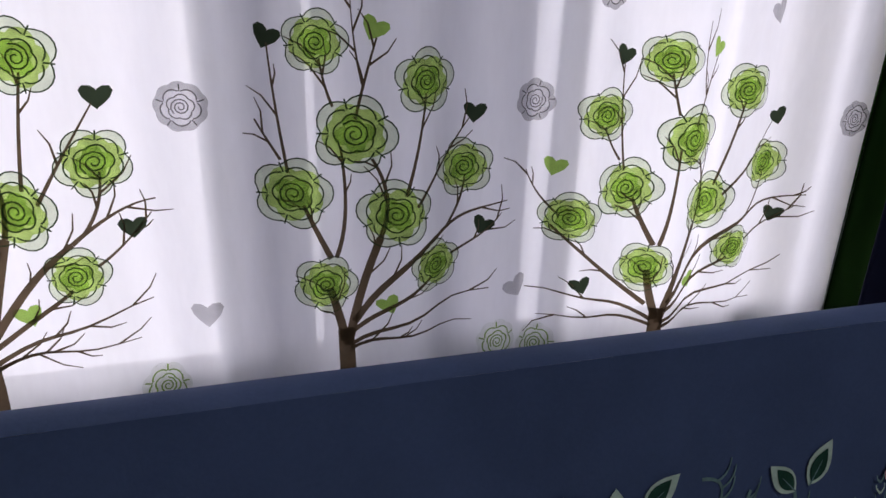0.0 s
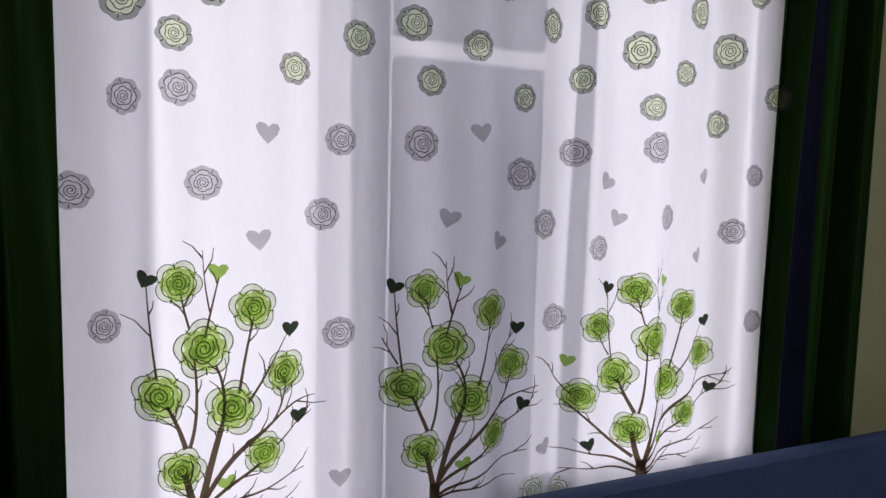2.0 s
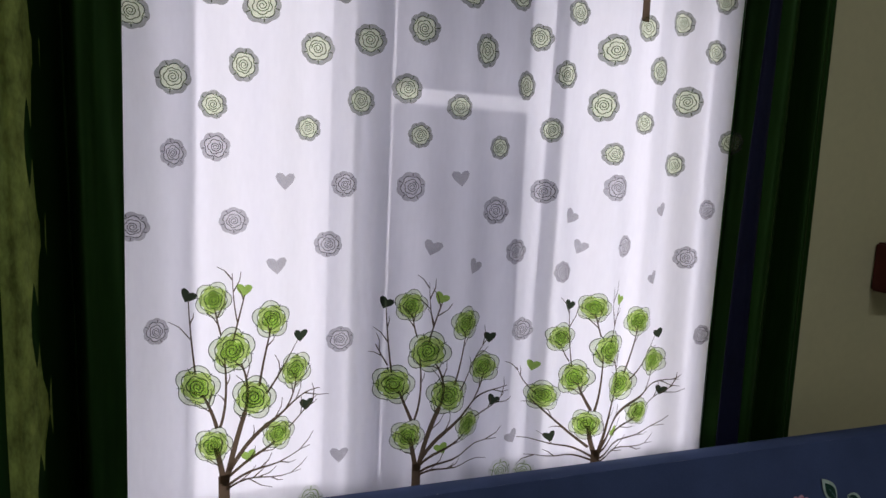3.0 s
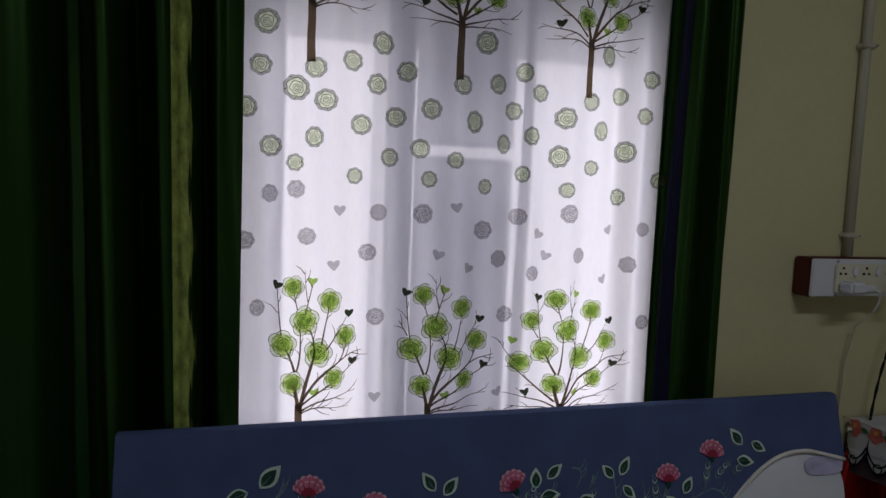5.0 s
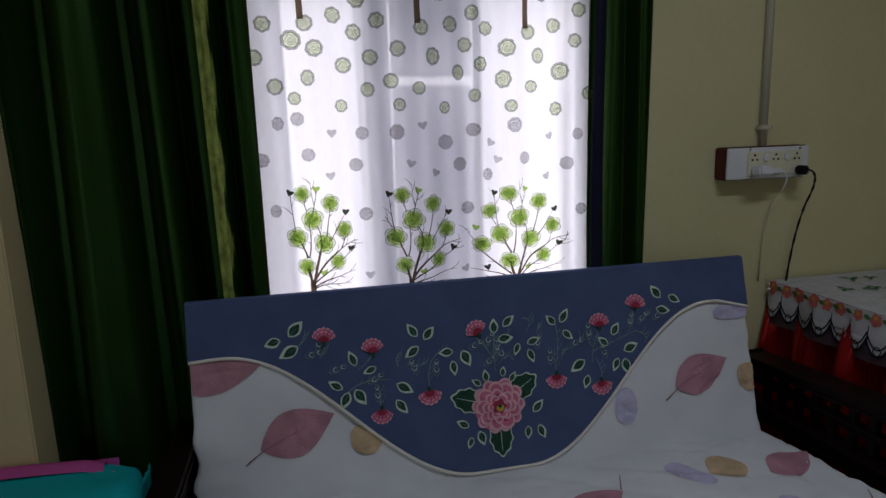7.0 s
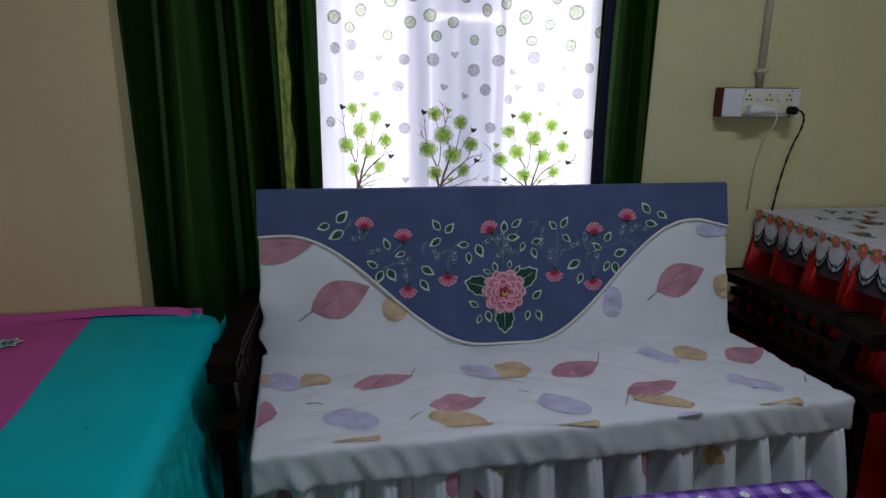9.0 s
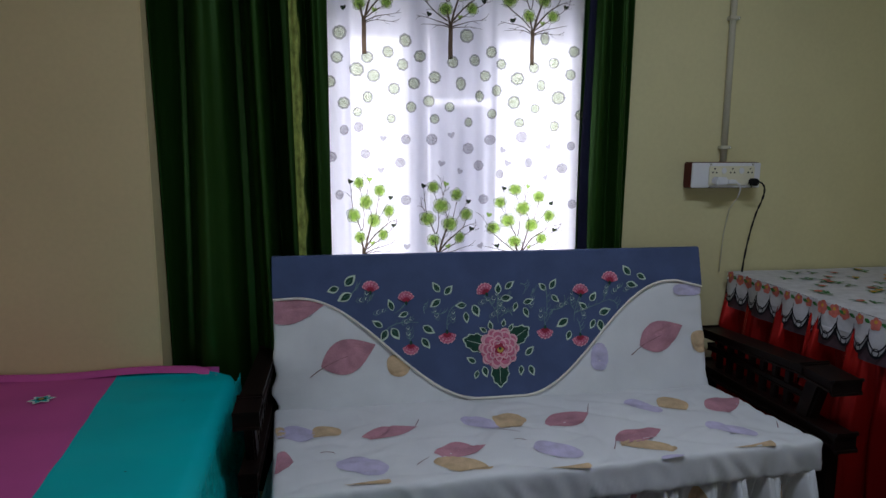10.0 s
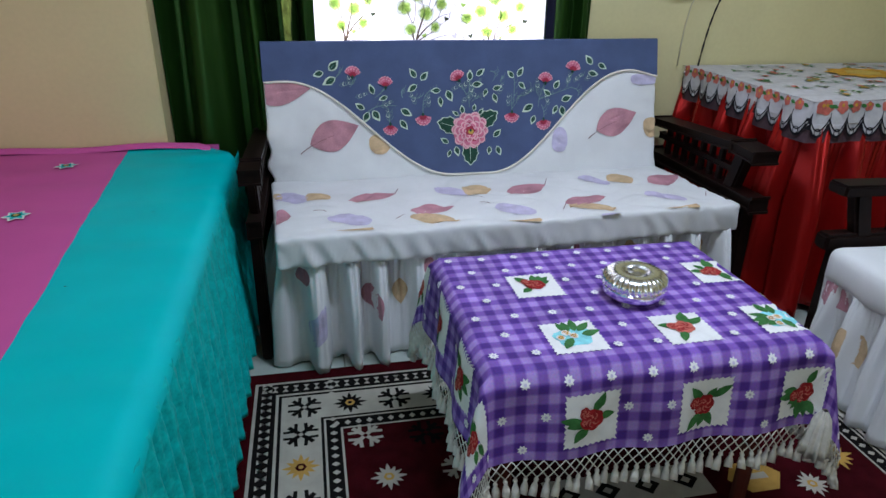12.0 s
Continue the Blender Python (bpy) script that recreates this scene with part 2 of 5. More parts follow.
# dyes on the voile
I_PALE = ink("dye_pale_green", (0.80, 0.86, 0.70))
I_MID = ink("dye_lime", (0.66, 0.82, 0.30))
I_DEEP = ink("dye_deep_green", (0.62, 0.78, 0.34))
I_LINE = ink("dye_line_green", (0.07, 0.11, 0.05), 0.3)
I_BARK = ink("dye_bark", (0.17, 0.12, 0.075), 0.35)
I_DARK = ink("dye_dark_leaf", (0.05, 0.07, 0.04), 0.35)
I_LIME = ink("dye_bright_leaf", (0.36, 0.55, 0.12))
I_GREY = ink("dye_grey", (0.60, 0.59, 0.60))
I_GREYLINE = ink("dye_grey_line", (0.30, 0.28, 0.28))
I_GREYIN = ink("dye_grey_inner", (0.78, 0.77, 0.78))
I_WASH = ink("dye_wash", (0.94, 0.96, 0.92), 0.05)
I_SAGE = ink("dye_sage", (0.47, 0.48, 0.45))
I_SAGELINE = ink("dye_sage_line", (0.20, 0.27, 0.12))
I_SAGEIN = ink("dye_sage_inner", (0.88, 0.93, 0.72))


# ---- building helpers ----
def thing(name, at, label, category, group="", kind=""):
    ob = new(name)
    ob.location = at
    return tagged(ob, label, category, group, kind)


def mesh_object(name, verts, faces, mats, parent=None, label="", smooth=True, slots=None, uvs=None):
    """One mesh object in world metres; under a parent it keeps its place."""
    me = bpy.data.meshes.new(name)
    me.from_pydata([tuple(v) for v in verts], [], faces)
    mats = mats if isinstance(mats, (list, tuple)) else [mats]
    for mt in mats:
        me.materials.append(mt)
    if slots is not None:
        me.polygons.foreach_set("material_index", slots)
    if smooth:
        me.polygons.foreach_set("use_smooth", [True] * len(me.polygons))
    if uvs is not None:
        lay = me.uv_layers.new(name="cloth")
        for lp in me.loops:
            lay.data[lp.index].uv = uvs[lp.vertex_index]
    me.update()
    ob = new(name, me)
    if parent is not None:
        ob.parent = parent
        if parent.data is None:
            ob.matrix_parent_inverse = Matrix.Translation(-parent.location)
    if label:
        ob["label"] = label
    return ob


def from_bm(name, bm, mat, parent=None, label="", smooth=False):
    bmesh.ops.recalc_face_normals(bm, faces=bm.faces)
    verts = [v.co[:] for v in bm.verts]
    bm.verts.index_update()
    faces = [[v.index for v in f.verts] for f in bm.faces]
    bm.free()
    return mesh_object(name, verts, faces, mat, parent, label, smooth)


def box(name, lo, hi, mat, parent=None, label="", bevel=0.004, smooth=False):
    bm = bmesh.new()
    bmesh.ops.create_cube(bm, size=1)
    for v in bm.verts:
        v.co = Vector([(a + b) / 2 + c * (b - a) for a, b, c in zip(lo, hi, v.co)])
    if bevel:
        bmesh.ops.bevel(bm, geom=bm.edges[:], offset=bevel, segments=2, affect="EDGES")
    return from_bm(name, bm, mat, parent, label, smooth)


def tube(name, pts, radius, mat, parent=None, label="", n=8):
    """A round cord or pipe along points."""
    pts = [Vector(p) for p in pts]
    verts, faces = [], []
    for i, p in enumerate(pts):
        d = (pts[min(i + 1, len(pts) - 1)] - pts[max(i - 1, 0)]).normalized()
        a = d.cross(Vector((0.3, 0.9, 0.31))).normalized()
        b = d.cross(a)
        for k in range(n):
            w = 2 * math.pi * k / n
            verts.append(p + radius * (math.cos(w) * a + math.sin(w) * b))
    for i in range(len(pts) - 1):
        for k in range(n):
            faces.append((i * n + k, i * n + (k + 1) % n, (i + 1) * n + (k + 1) % n, (i + 1) * n + k))
    faces.append(tuple(range(n))[::-1])
    faces.append(tuple(range((len(pts) - 1) * n, len(pts) * n)))
    return mesh_object(name, verts, faces, mat, parent, label)


def grid(name, nu, nv, fn, mat, parent=None, label="", uv=None, thick=0.0):
    """A sheet: fn(i / nu, j / nv) gives the point."""
    verts = [fn(i / nu, j / nv) for j in range(nv + 1) for i in range(nu + 1)]
    faces = [(j * (nu + 1) + i, j * (nu + 1) + i + 1, (j + 1) * (nu + 1) + i + 1, (j + 1) * (nu + 1) + i) for j in range(nv) for i in range(nu)]
    uvs = [uv(i / nu, j / nv) for j in range(nv + 1) for i in range(nu + 1)] if uv else None
    ob = mesh_object(name, verts, faces, mat, parent, label, uvs=uvs)
    if thick:
        sol = ob.modifiers.new("thickness", "SOLIDIFY")
        sol.thickness, sol.offset = thick, 0
    return ob


def soft_box(name, hx, hy, hz, r, warp, mat, parent=None, label="", step=0.03):
    """A cushion: a box with round edges, bent by warp(x, y, z)."""
    def ticks(h):
        inner = max(1, round(2 * (h - r) / step))
        ends = [-h, -h + r * 0.15, -h + r * 0.45, -h + r]
        return ends + [-h + r + 2 * (h - r) * k / inner for k in range(1, inner)] + [-e for e in reversed(ends)]
    tx, ty, tz = ticks(hx), ticks(hy), ticks(hz)
    seen, verts, faces = {}, [], []

    def vid(x, y, z):
        k = (round(x, 5), round(y, 5), round(z, 5))
        if k not in seen:
            q = Vector((x, y, z))
            c = Vector([max(-(h - r), min(h - r, a)) for a, h in zip(q, (hx, hy, hz))])
            d = q - c
            if d.length > 1e-9:
                q = c + d.normalized() * r
            seen[k] = len(verts)
            verts.append(warp(q.x, q.y, q.z))
        return seen[k]
    for a, b, put in ((tx, ty, lambda u, v, s: (u, v, s * hz)), (tx, tz, lambda u, v, s: (u, s * hy, v)), (ty, tz, lambda u, v, s: (s * hx, u, v))):
        for s in (-1, 1):
            for i in range(len(a) - 1):
                for j in range(len(b) - 1):
                    faces.append(tuple(vid(*put(u, v, s)) for u, v in ((a[i], b[j]), (a[i + 1], b[j]), (a[i + 1], b[j + 1]), (a[i], b[j + 1]))))
    bm = bmesh.new()
    vs = [bm.verts.new(v) for v in verts]
    for f in faces:
        bm.faces.new([vs[k] for k in f])
    return from_bm(name, bm, mat, parent, label, True)


class Print:
    """Flat shapes in a cloth's own (u, v), laid on it by a mapping, in layers."""

    def __init__(self, mats):
        self.v, self.f, self.s, self.mats = [], [], [], mats

    def fan(self, pts, m, h, centre=None):
        c = centre or (sum(p[0] for p in pts) / len(pts), sum(p[1] for p in pts) / len(pts))
        k = len(self.v)
        self.v.append((c[0], c[1], h))
        mids = [((p[0] + c[0]) / 2, (p[1] + c[1]) / 2) for p in pts]
        self.v += [(p[0], p[1], h) for p in mids] + [(p[0], p[1], h) for p in pts]
        n = len(pts)
        for i in range(n):
            j = (i + 1) % n
            self.f += [(k, k + 1 + i, k + 1 + j), (k + 1 + i, k + 1 + n + i, k + 1 + n + j, k + 1 + j)]
            self.s += [m, m]

    def strip(self, pts, w0, w1, m, h):
        k, n = len(self.v), len(pts)
        for i, p in enumerate(pts):
            a, b = pts[max(0, i - 1)], pts[min(n - 1, i + 1)]
            dx, dy = b[0] - a[0], b[1] - a[1]
            ln = math.hypot(dx, dy) or 1
            w = (w0 + (w1 - w0) * i / (n - 1)) / 2
            self.v += [(p[0] - dy / ln * w, p[1] + dx / ln * w, h), (p[0] + dy / ln * w, p[1] - dx / ln * w, h)]
        for i in range(n - 1):
            self.f.append((k + 2 * i, k + 2 * i + 1, k + 2 * i + 3, k + 2 * i + 2))
            self.s.append(m)

    def band(self, outer, inner, m, h):
        k, n = len(self.v), len(outer)
        self.v += [(q[0], q[1], h) for q in outer] + [(q[0], q[1], h) for q in inner]
        for i in range(n):
            j = (i + 1) % n
            self.f.append((k + i, k + j, k + n + j, k + n + i))
            self.s.append(m)

    def lay(self, name, mapping, parent, label=""):
        return mesh_object(name, [mapping(*p) for p in self.v], self.f, self.mats, parent, label, slots=self.s)


def ring(cx, cy, rx, ry, n=14, turn=0.0, lobes=0, depth=0.0, phase=0.0):
    out = []
    for i in range(n):
        a = 2 * math.pi * i / n
        k = 1 + depth * math.cos(lobes * a + phase)
        x, y = rx * k * math.cos(a), ry * k * math.sin(a)
        out.append((cx + x * math.cos(turn) - y * math.sin(turn), cy + x * math.sin(turn) + y * math.cos(turn)))
    return out


def petal_ring(cx, cy, r, turn, squeeze=1.0, petals=5, n=35, d=0.53):
    """Outline of overlapping round petals."""
    out = []
    for i in range(n):
        a = 2 * math.pi * i / n
        f = (a + turn + math.pi / petals) % (2 * math.pi / petals) - math.pi / petals
        q = d * math.cos(f) + math.sqrt((1 - d) ** 2 - (d * math.sin(f)) ** 2)
        out.append((cx + squeeze * r * q * math.cos(a), cy + r * q * math.sin(a)))
    return out


def leaf(cx, cy, length, width, turn, n=7):
    """A pointed leaf outline from its base at (cx, cy)."""
    up = [(length * i / n, width / 2 * math.sin(math.pi * (i / n) ** 0.85)) for i in range(n + 1)]
    pts = up + [(x, -y) for x, y in reversed(up[1:-1])]
    c, s = math.cos(turn), math.sin(turn)
    return [(cx + x * c - y * s, cy + x * s + y * c) for x, y in pts]


def heart(cx, cy, r, turn=0.0):
    pts = []
    for i in range(16):
        a = 2 * math.pi * i / 16
        x = 0.95 * math.sin(a) ** 3
        y = 0.75 * math.cos(a) - 0.32 * math.cos(2 * a) - 0.12 * math.cos(3 * a)
        pts.append((cx + r * (x * math.cos(turn) - y * math.sin(turn)), cy + r * (x * math.sin(turn) + y * math.cos(turn))))
    return pts


def bend(a, b, c, n=8):
    """Points of a curved stroke from a past b to c."""
    return [tuple((1 - t) ** 2 * p + 2 * t * (1 - t) * q + t * t * r for p, q, r in zip(a, b, c)) for t in [i / n for i in range(n + 1)]]


# ---- setting ----
WALL_Y = -0.12
WIN_L, WIN_R, WIN_B, WIN_T = -0.62, 0.42, 0.64, 2.02


def structure(name, lo, hi, mat, label, bevel=0.0):
    return tagged(box(name, lo, hi, mat, bevel=bevel), label, "wall" if "wall" in name else name.split("_")[0], kind="structure")


structure("wall_north_left", (-1.103, WALL_Y, 0), (WIN_L, 0.12, 2.8), M_WALL, "cream painted plaster wall beside the window")
structure("wall_north_right", (WIN_R, WALL_Y, 0), (2.06, 0.12, 2.8), M_WALL, "cream painted plaster wall beside the window")
structure("wall_north_below", (WIN_L, WALL_Y, 0), (WIN_R, 0.12, WIN_B), M_WALL, "cream painted plaster wall under the window sill")
structure("wall_north_above", (WIN_L, WALL_Y, WIN_T), (WIN_R, 0.12, 2.8), M_WALL, "cream painted plaster wall over the window")
structure("wall_pier", (-3.2, -0.315, 0), (-1.104, 0.12, 2.8), M_BEIGE, "beige plastered pier standing proud beside the curtain", 0.004)
structure("wall_east", (2.06, -4.6, 0), (2.2, 0.12, 2.8), M_WALL, "cream painted plaster side wall")
structure("wall_west", (-3.34, -4.6, 0), (-3.2, 0.12, 2.8), M_BEIGE, "beige plaster side wall")
# the opening in the south wall is unseen, added to hold the fill lamp
structure("wall_south_left", (-3.2, -4.72, 0), (-2.52, -4.6, 2.8), M_WALL, "cream painted wall beside an unseen added doorway opening")
structure("wall_south_right", (-1.48, -4.72, 0), (2.06, -4.6, 2.8), M_WALL, "cream painted wall beside an unseen added doorway opening")
structure("wall_south_above", (-2.52, -4.72, 2.12), (-1.48, -4.6, 2.8), M_WALL, "cream painted wall over an unseen added doorway opening")
structure("ceiling", (-3.34, -4.72, 2.8), (2.2, 0.12, 2.9), M_CEIL, "plain white painted ceiling")
structure("floor", (-3.34, -4.72, -0.1), (2.2, 0.12, -0.004), M_GROUT, "pale glossy tiled floor with thin joints")
floor = bpy.data.objects["floor"]

back = grid("backdrop", 2, 2, lambda a, b: (-5 + 10 * a, 3.2, -1 + 7 * b), M_OUT)
tagged(back, "plain bright overcast sky outside the window", "backdrop", kind="structure")

# window: frame, middle shutter, transom
win = thing("window_1", (-0.1, 0.0, WIN_B), "grey painted window frame with a broad middle shutter", "window", kind="structure")
box("window_frame", (WIN_L, -0.02, WIN_B), (WIN_L + 0.06, 0.06, WIN_T), M_FRAME, win)
box("window_frame", (WIN_R - 0.06, -0.02, WIN_B), (WIN_R, 0.06, WIN_T), M_FRAME, win)
box("window_frame", (WIN_L + 0.061, -0.02, WIN_T - 0.05), (WIN_R - 0.061, 0.06, WIN_T), M_FRAME, win)
box("window_sill", (WIN_L + 0.001, -0.12, WIN_B - 0.003), (WIN_R - 0.001, 0.115, WIN_B + 0.012), M_FRAME, win)
# thin board added behind the voile only to darken its foot
box("hidden_shade_board", (WIN_L + 0.001, -0.150, 0.66), (WIN_R - 0.001, -0.138, 0.880), M_FRAME, win)
box("transom", (WIN_L + 0.061, -0.015, 1.685), (WIN_R - 0.061, 0.055, 1.735), M_FRAME, win)
box("shutter", (-0.290, -0.035, WIN_B + 0.013), (-0.200, -0.005, 1.684), M_SHUT, win)
box("shutter", (-0.19, -0.03, WIN_B + 0.013), (0.040, -0.01, 1.436), M_SHUT, win)
box("shutter", (-0.19, -0.03, 1.462), (0.040, -0.01, 1.684), M_SHUT, win)
box("top_panel", (WIN_L + 0.061, 0.01, 1.736), (WIN_R - 0.061, 0.03, WIN_T - 0.051), surface("frosted_panel", (0.62, 0.62, 0.66), 0.4, through_light=0.55), win, "frosted panel")
# unseen slab, added to keep sky light off the upper panes
tagged(box("sunshade", (-0.9, 0.125, 2.06), (0.7, 0.75, 2.14), M_SHADE), "unseen concrete slab added outside to darken the upper window", "sunshade", kind="structure")


# ---- curtains ----
def voile_y(x, z):
    """Depth of the hanging voile: broad soft folds, a little restless."""
    s = 0.4 * math.sin(2.3 * z + 1.0)
    y = -0.180 + 0.014 * math.sin(2 * math.pi * (x + 0.10) / 0.262 + s) + 0.006 * math.sin(2 * math.pi * x / 0.083 + 2.1 * z)
    for fx, a in ((-0.478, 0.016), (-0.246, 0.014), (0.024, 0.014)):
        d = (x - fx - 0.012 * math.sin(2.0 * z)) / 0.012
        y += a * (1 / (1 + math.exp(-d)) - 0.5) * math.exp(-abs(d) / 5)
    return y + 0.004 * noise.noise((x * 7, z * 2.2, 3.1))


rod = thing("curtain_rod", (-0.3, -0.2, 2.22), "dark metal curtain rod above the window", "curtain rod")
tube("pole", [(-1.12, -0.2, 2.22), (0.62, -0.2, 2.22)], 0.011, M_BLACK, rod)
for bx in (-1.05, 0.55):
    tube("bracket", [(bx, -0.2, 2.22), (bx, WALL_Y, 2.22)], 0.008, M_BLACK, rod)

voile = thing("sheer_curtain", (-0.1, -0.18, 0.72), "sheer white voile curtain printed with green rose trees", "curtain")
VL, VR = -0.590, 0.330
grid("voile_panel", 210, 60, lambda a, b: (VL + (VR - VL) * a, voile_y(VL + (VR - VL) * a, 0.72 + 1.50 * b), 0.72 + 1.50 * b), M_SHEER, voile)
for x0, x1 in ((-0.590, -0.484), (-0.292, -0.246), (0.290, 0.329), (0.004, 0.026)):
    grid("fold", 10, 40, lambda a, b: (x0 + (x1 - x0) * a, voile_y(x0 + (x1 - x0) * a, 0.72 + 1.50 * b) + 0.012 + 0.004 * math.sin(9 * b), 0.72 + 1.50 * b), M_SHEER, voile)


def on_voile(u, v, h):
    return (u, voile_y(u, v) - 0.0015 - h, v)


ROSE_INKS = [I_PALE, I_MID, I_DEEP, I_LINE]
TREE_INKS = ROSE_INKS + [I_BARK, I_DARK, I_LIME]


def printed_rose_shape(p, cx, cy, r, rnd, squeeze=1.0, pale=0, mid=1, deep=2, line=3, rich=True):
    """Five loose petals round a tight spiral heart."""
    turn = rnd.uniform(0, 6.28)
    sq = squeeze
    if rich:
        p.fan(petal_ring(cx, cy, r, turn, sq), pale, 0.0)
        p.fan(petal_ring(cx, cy, r * 0.78, turn + 0.5, sq), mid, 0.0004)
        p.fan(petal_ring(cx, cy, r * 0.50, turn + 0.1, sq, 4), deep, 0.0008)
    else:
        np, tw = rnd.choice((7, 8, 9)), rnd.uniform(0, 6.28)
        core = [(cx + (x - cx) * 0.72, cy + (y - cy) * 0.72) for x, y in petal_ring(cx, cy, r, tw, sq, np, 48, 0.52)]
        p.band(petal_ring(cx, cy, r, tw, sq, np, 48, 0.56), core, pale, 0.0)
        p.fan(core, mid, 0.0)
    lw = r * (0.042 if rich else 0.055)
    if rich:
        o = petal_ring(cx, cy, r, turn, sq)
        p.strip(o + o[:1], lw * 0.9, lw * 0.9, line, 0.0012)
    for k in range(5):
        a = 2 * math.pi * k / 5 - turn
        for rr, sp in ((0.74, 0.55), (0.50, 0.62)):
            a2 = a + (0.5 if rr < 0.6 else 0)
            pts = [(cx + sq * r * rr * math.cos(a2 + sp * s) * (1 - 0.16 * s * s), cy + r * rr * math.sin(a2 + sp * s) * (1 - 0.16 * s * s)) for s in [i / 4 - 1 for i in range(9)]]
            p.strip(pts, lw, lw, line, 0.0012)
        p.strip([(cx + sq * r * q * math.cos(a + 0.63), cy + r * q * math.sin(a + 0.63)) for q in (0.62, 0.76, 0.90)], lw, lw, line, 0.0012)
    pts = [(cx + sq * r * (0.06 + 0.30 * i / 22) * math.cos(0.62 * i + turn), cy + r * (0.06 + 0.30 * i / 22) * math.sin(0.62 * i + turn)) for i in range(23)]
    p.strip(pts, lw * 0.9, lw, line, 0.0012)


TREE_ROSES = [(-0.016, 0.236, 0.026), (0.066, 0.209, 0.028), (0.011, 0.169, 0.034), (-0.062, 0.190, 0.026), (-0.037, 0.124, 0.032),
              (0.104, 0.137, 0.028), (0.042, 0.105, 0.033), (-0.082, 0.098, 0.027), (-0.015, 0.048, 0.028), (0.079, 0.055, 0.026)]
TREE_HEARTS = [(-0.050, 0.240, 5), (0.027, 0.247, 6), (0.112, 0.183, 5), (0.124, 0.085, 5), (0.036, 0.026, 6), (-0.095, 0.145, 6), (-0.070, 0.034, 5)]
BOUGHS = [((0.002, -0.01), (0.01, 0.03), (0.03, 0.085), 0.0085, 0.006), ((0.03, 0.085), (0.04, 0.12), (0.024, 0.15), 0.004, 0.0024), ((0.0, -0.005), (-0.006, 0.02), (-0.012, 0.045), 0.008, 0.006),
    ((-0.01, 0.07), (-0.02, 0.095), (-0.03, 0.115), 0.005, 0.003), ((-0.006, 0.07), (0.004, 0.1), (0.0, 0.16), 0.004, 0.0022), ((0.008, 0.01), (0.045, 0.06), (0.08, 0.08), 0.0062, 0.004),
    ((0.08, 0.08), (0.11, 0.1), (0.145, 0.106), 0.0036, 0.001), ((0.09, 0.087), (0.108, 0.105), (0.106, 0.13), 0.0028, 0.0016), ((0.006, 0.002), (0.04, 0.022), (0.075, 0.045), 0.0046, 0.0026),
    ((0.095, 0.06), (0.118, 0.07), (0.14, 0.095), 0.0026, 0.0008), ((0.06, 0.11), (0.085, 0.14), (0.108, 0.178), 0.003, 0.001), ((0.05, 0.12), (0.06, 0.16), (0.066, 0.2), 0.0032, 0.0018)]
BRANCHLETS = [((0.012, 0.18), (0.02, 0.21), (0.028, 0.24), 0.0026, 0.0014), ((0.018, 0.205), (0.008, 0.23), (0.01, 0.268), 0.002, 0.0007), ((-0.005, 0.19), (-0.012, 0.205), (-0.014, 0.225), 0.0024, 0.0016),
    ((-0.04, 0.14), (-0.046, 0.19), (-0.05, 0.235), 0.0026, 0.0012), ((-0.045, 0.15), (-0.058, 0.165), (-0.062, 0.18), 0.0024, 0.0014), ((-0.01, 0.01), (-0.06, 0.05), (-0.095, 0.09), 0.0048, 0.0022),
    ((-0.004, -0.006), (-0.04, 0.018), (-0.112, 0.03), 0.0042, 0.001), ((-0.003, -0.012), (-0.035, 0.004), (-0.1, 0.0), 0.0036, 0.0008), ((0.004, -0.01), (0.05, 0.012), (0.132, 0.024), 0.0042, 0.001),
    ((0.004, -0.014), (0.04, 0.0), (0.118, -0.008), 0.0034, 0.0008), ((0.003, -0.016), (0.026, -0.004), (0.056, -0.006), 0.0028, 0.0008), ((-0.09, 0.1), (-0.112, 0.12), (-0.118, 0.142), 0.0022, 0.001)]


def printed_tree(cx, cz, seed, width=1.0, left=-9.0, shape=1.0):
    rnd = random.Random(seed)
    p = Print(TREE_INKS)
    ok = lambda dx: cx + dx * width > left
    P = lambda dx, dz: (cx + dx * width, cz + dz)
    p.strip([P(0.001, -0.115), P(0.0, -0.07), P(0.001, -0.03), P(0, 0.006)], 0.016, 0.0135, 4, 0.0002)
    for a, b, c, w0, w1 in BOUGHS + BRANCHLETS:
        if not ok(c[0]):
            continue
        q = bend(P(*a), P(b[0] + rnd.uniform(-0.004, 0.004), b[1]), P(*c), 9)
        p.strip(q, w0, w1, 4, 0.0003)
        for at, sgn in ((4, 1), (6, -1), (8, 1)):
            if rnd.random() < 0.7:
                bx, bz = q[at]
                w = math.atan2(q[at + 1][1] - q[at - 1][1], q[at + 1][0] - q[at - 1][0]) + sgn * rnd.uniform(0.35, 0.7)
                ln = rnd.uniform(0.014, 0.036)
                p.strip([(bx, bz), (bx + ln * 0.6 * math.cos(w), bz + ln * 0.6 * math.sin(w)), (bx + ln * math.cos(w + 0.15), bz + ln * math.sin(w + 0.15))], 0.0018, 0.0007, 4, 0.0004)
    for dx, dz, r in TREE_ROSES:
        if ok(dx - 0.012):
            printed_rose_shape(p, cx + dx * width, cz + dz, r * 0.90, rnd, shape)
    for dx, dz, m in TREE_HEARTS:
        if ok(dx):
            p.fan(heart(cx + dx * width, cz + dz, 0.0105, rnd.uniform(-0.5, 0.5)), m, 0.0002)
    p.lay("printed_tree", on_voile, voile, "printed tree with green roses")


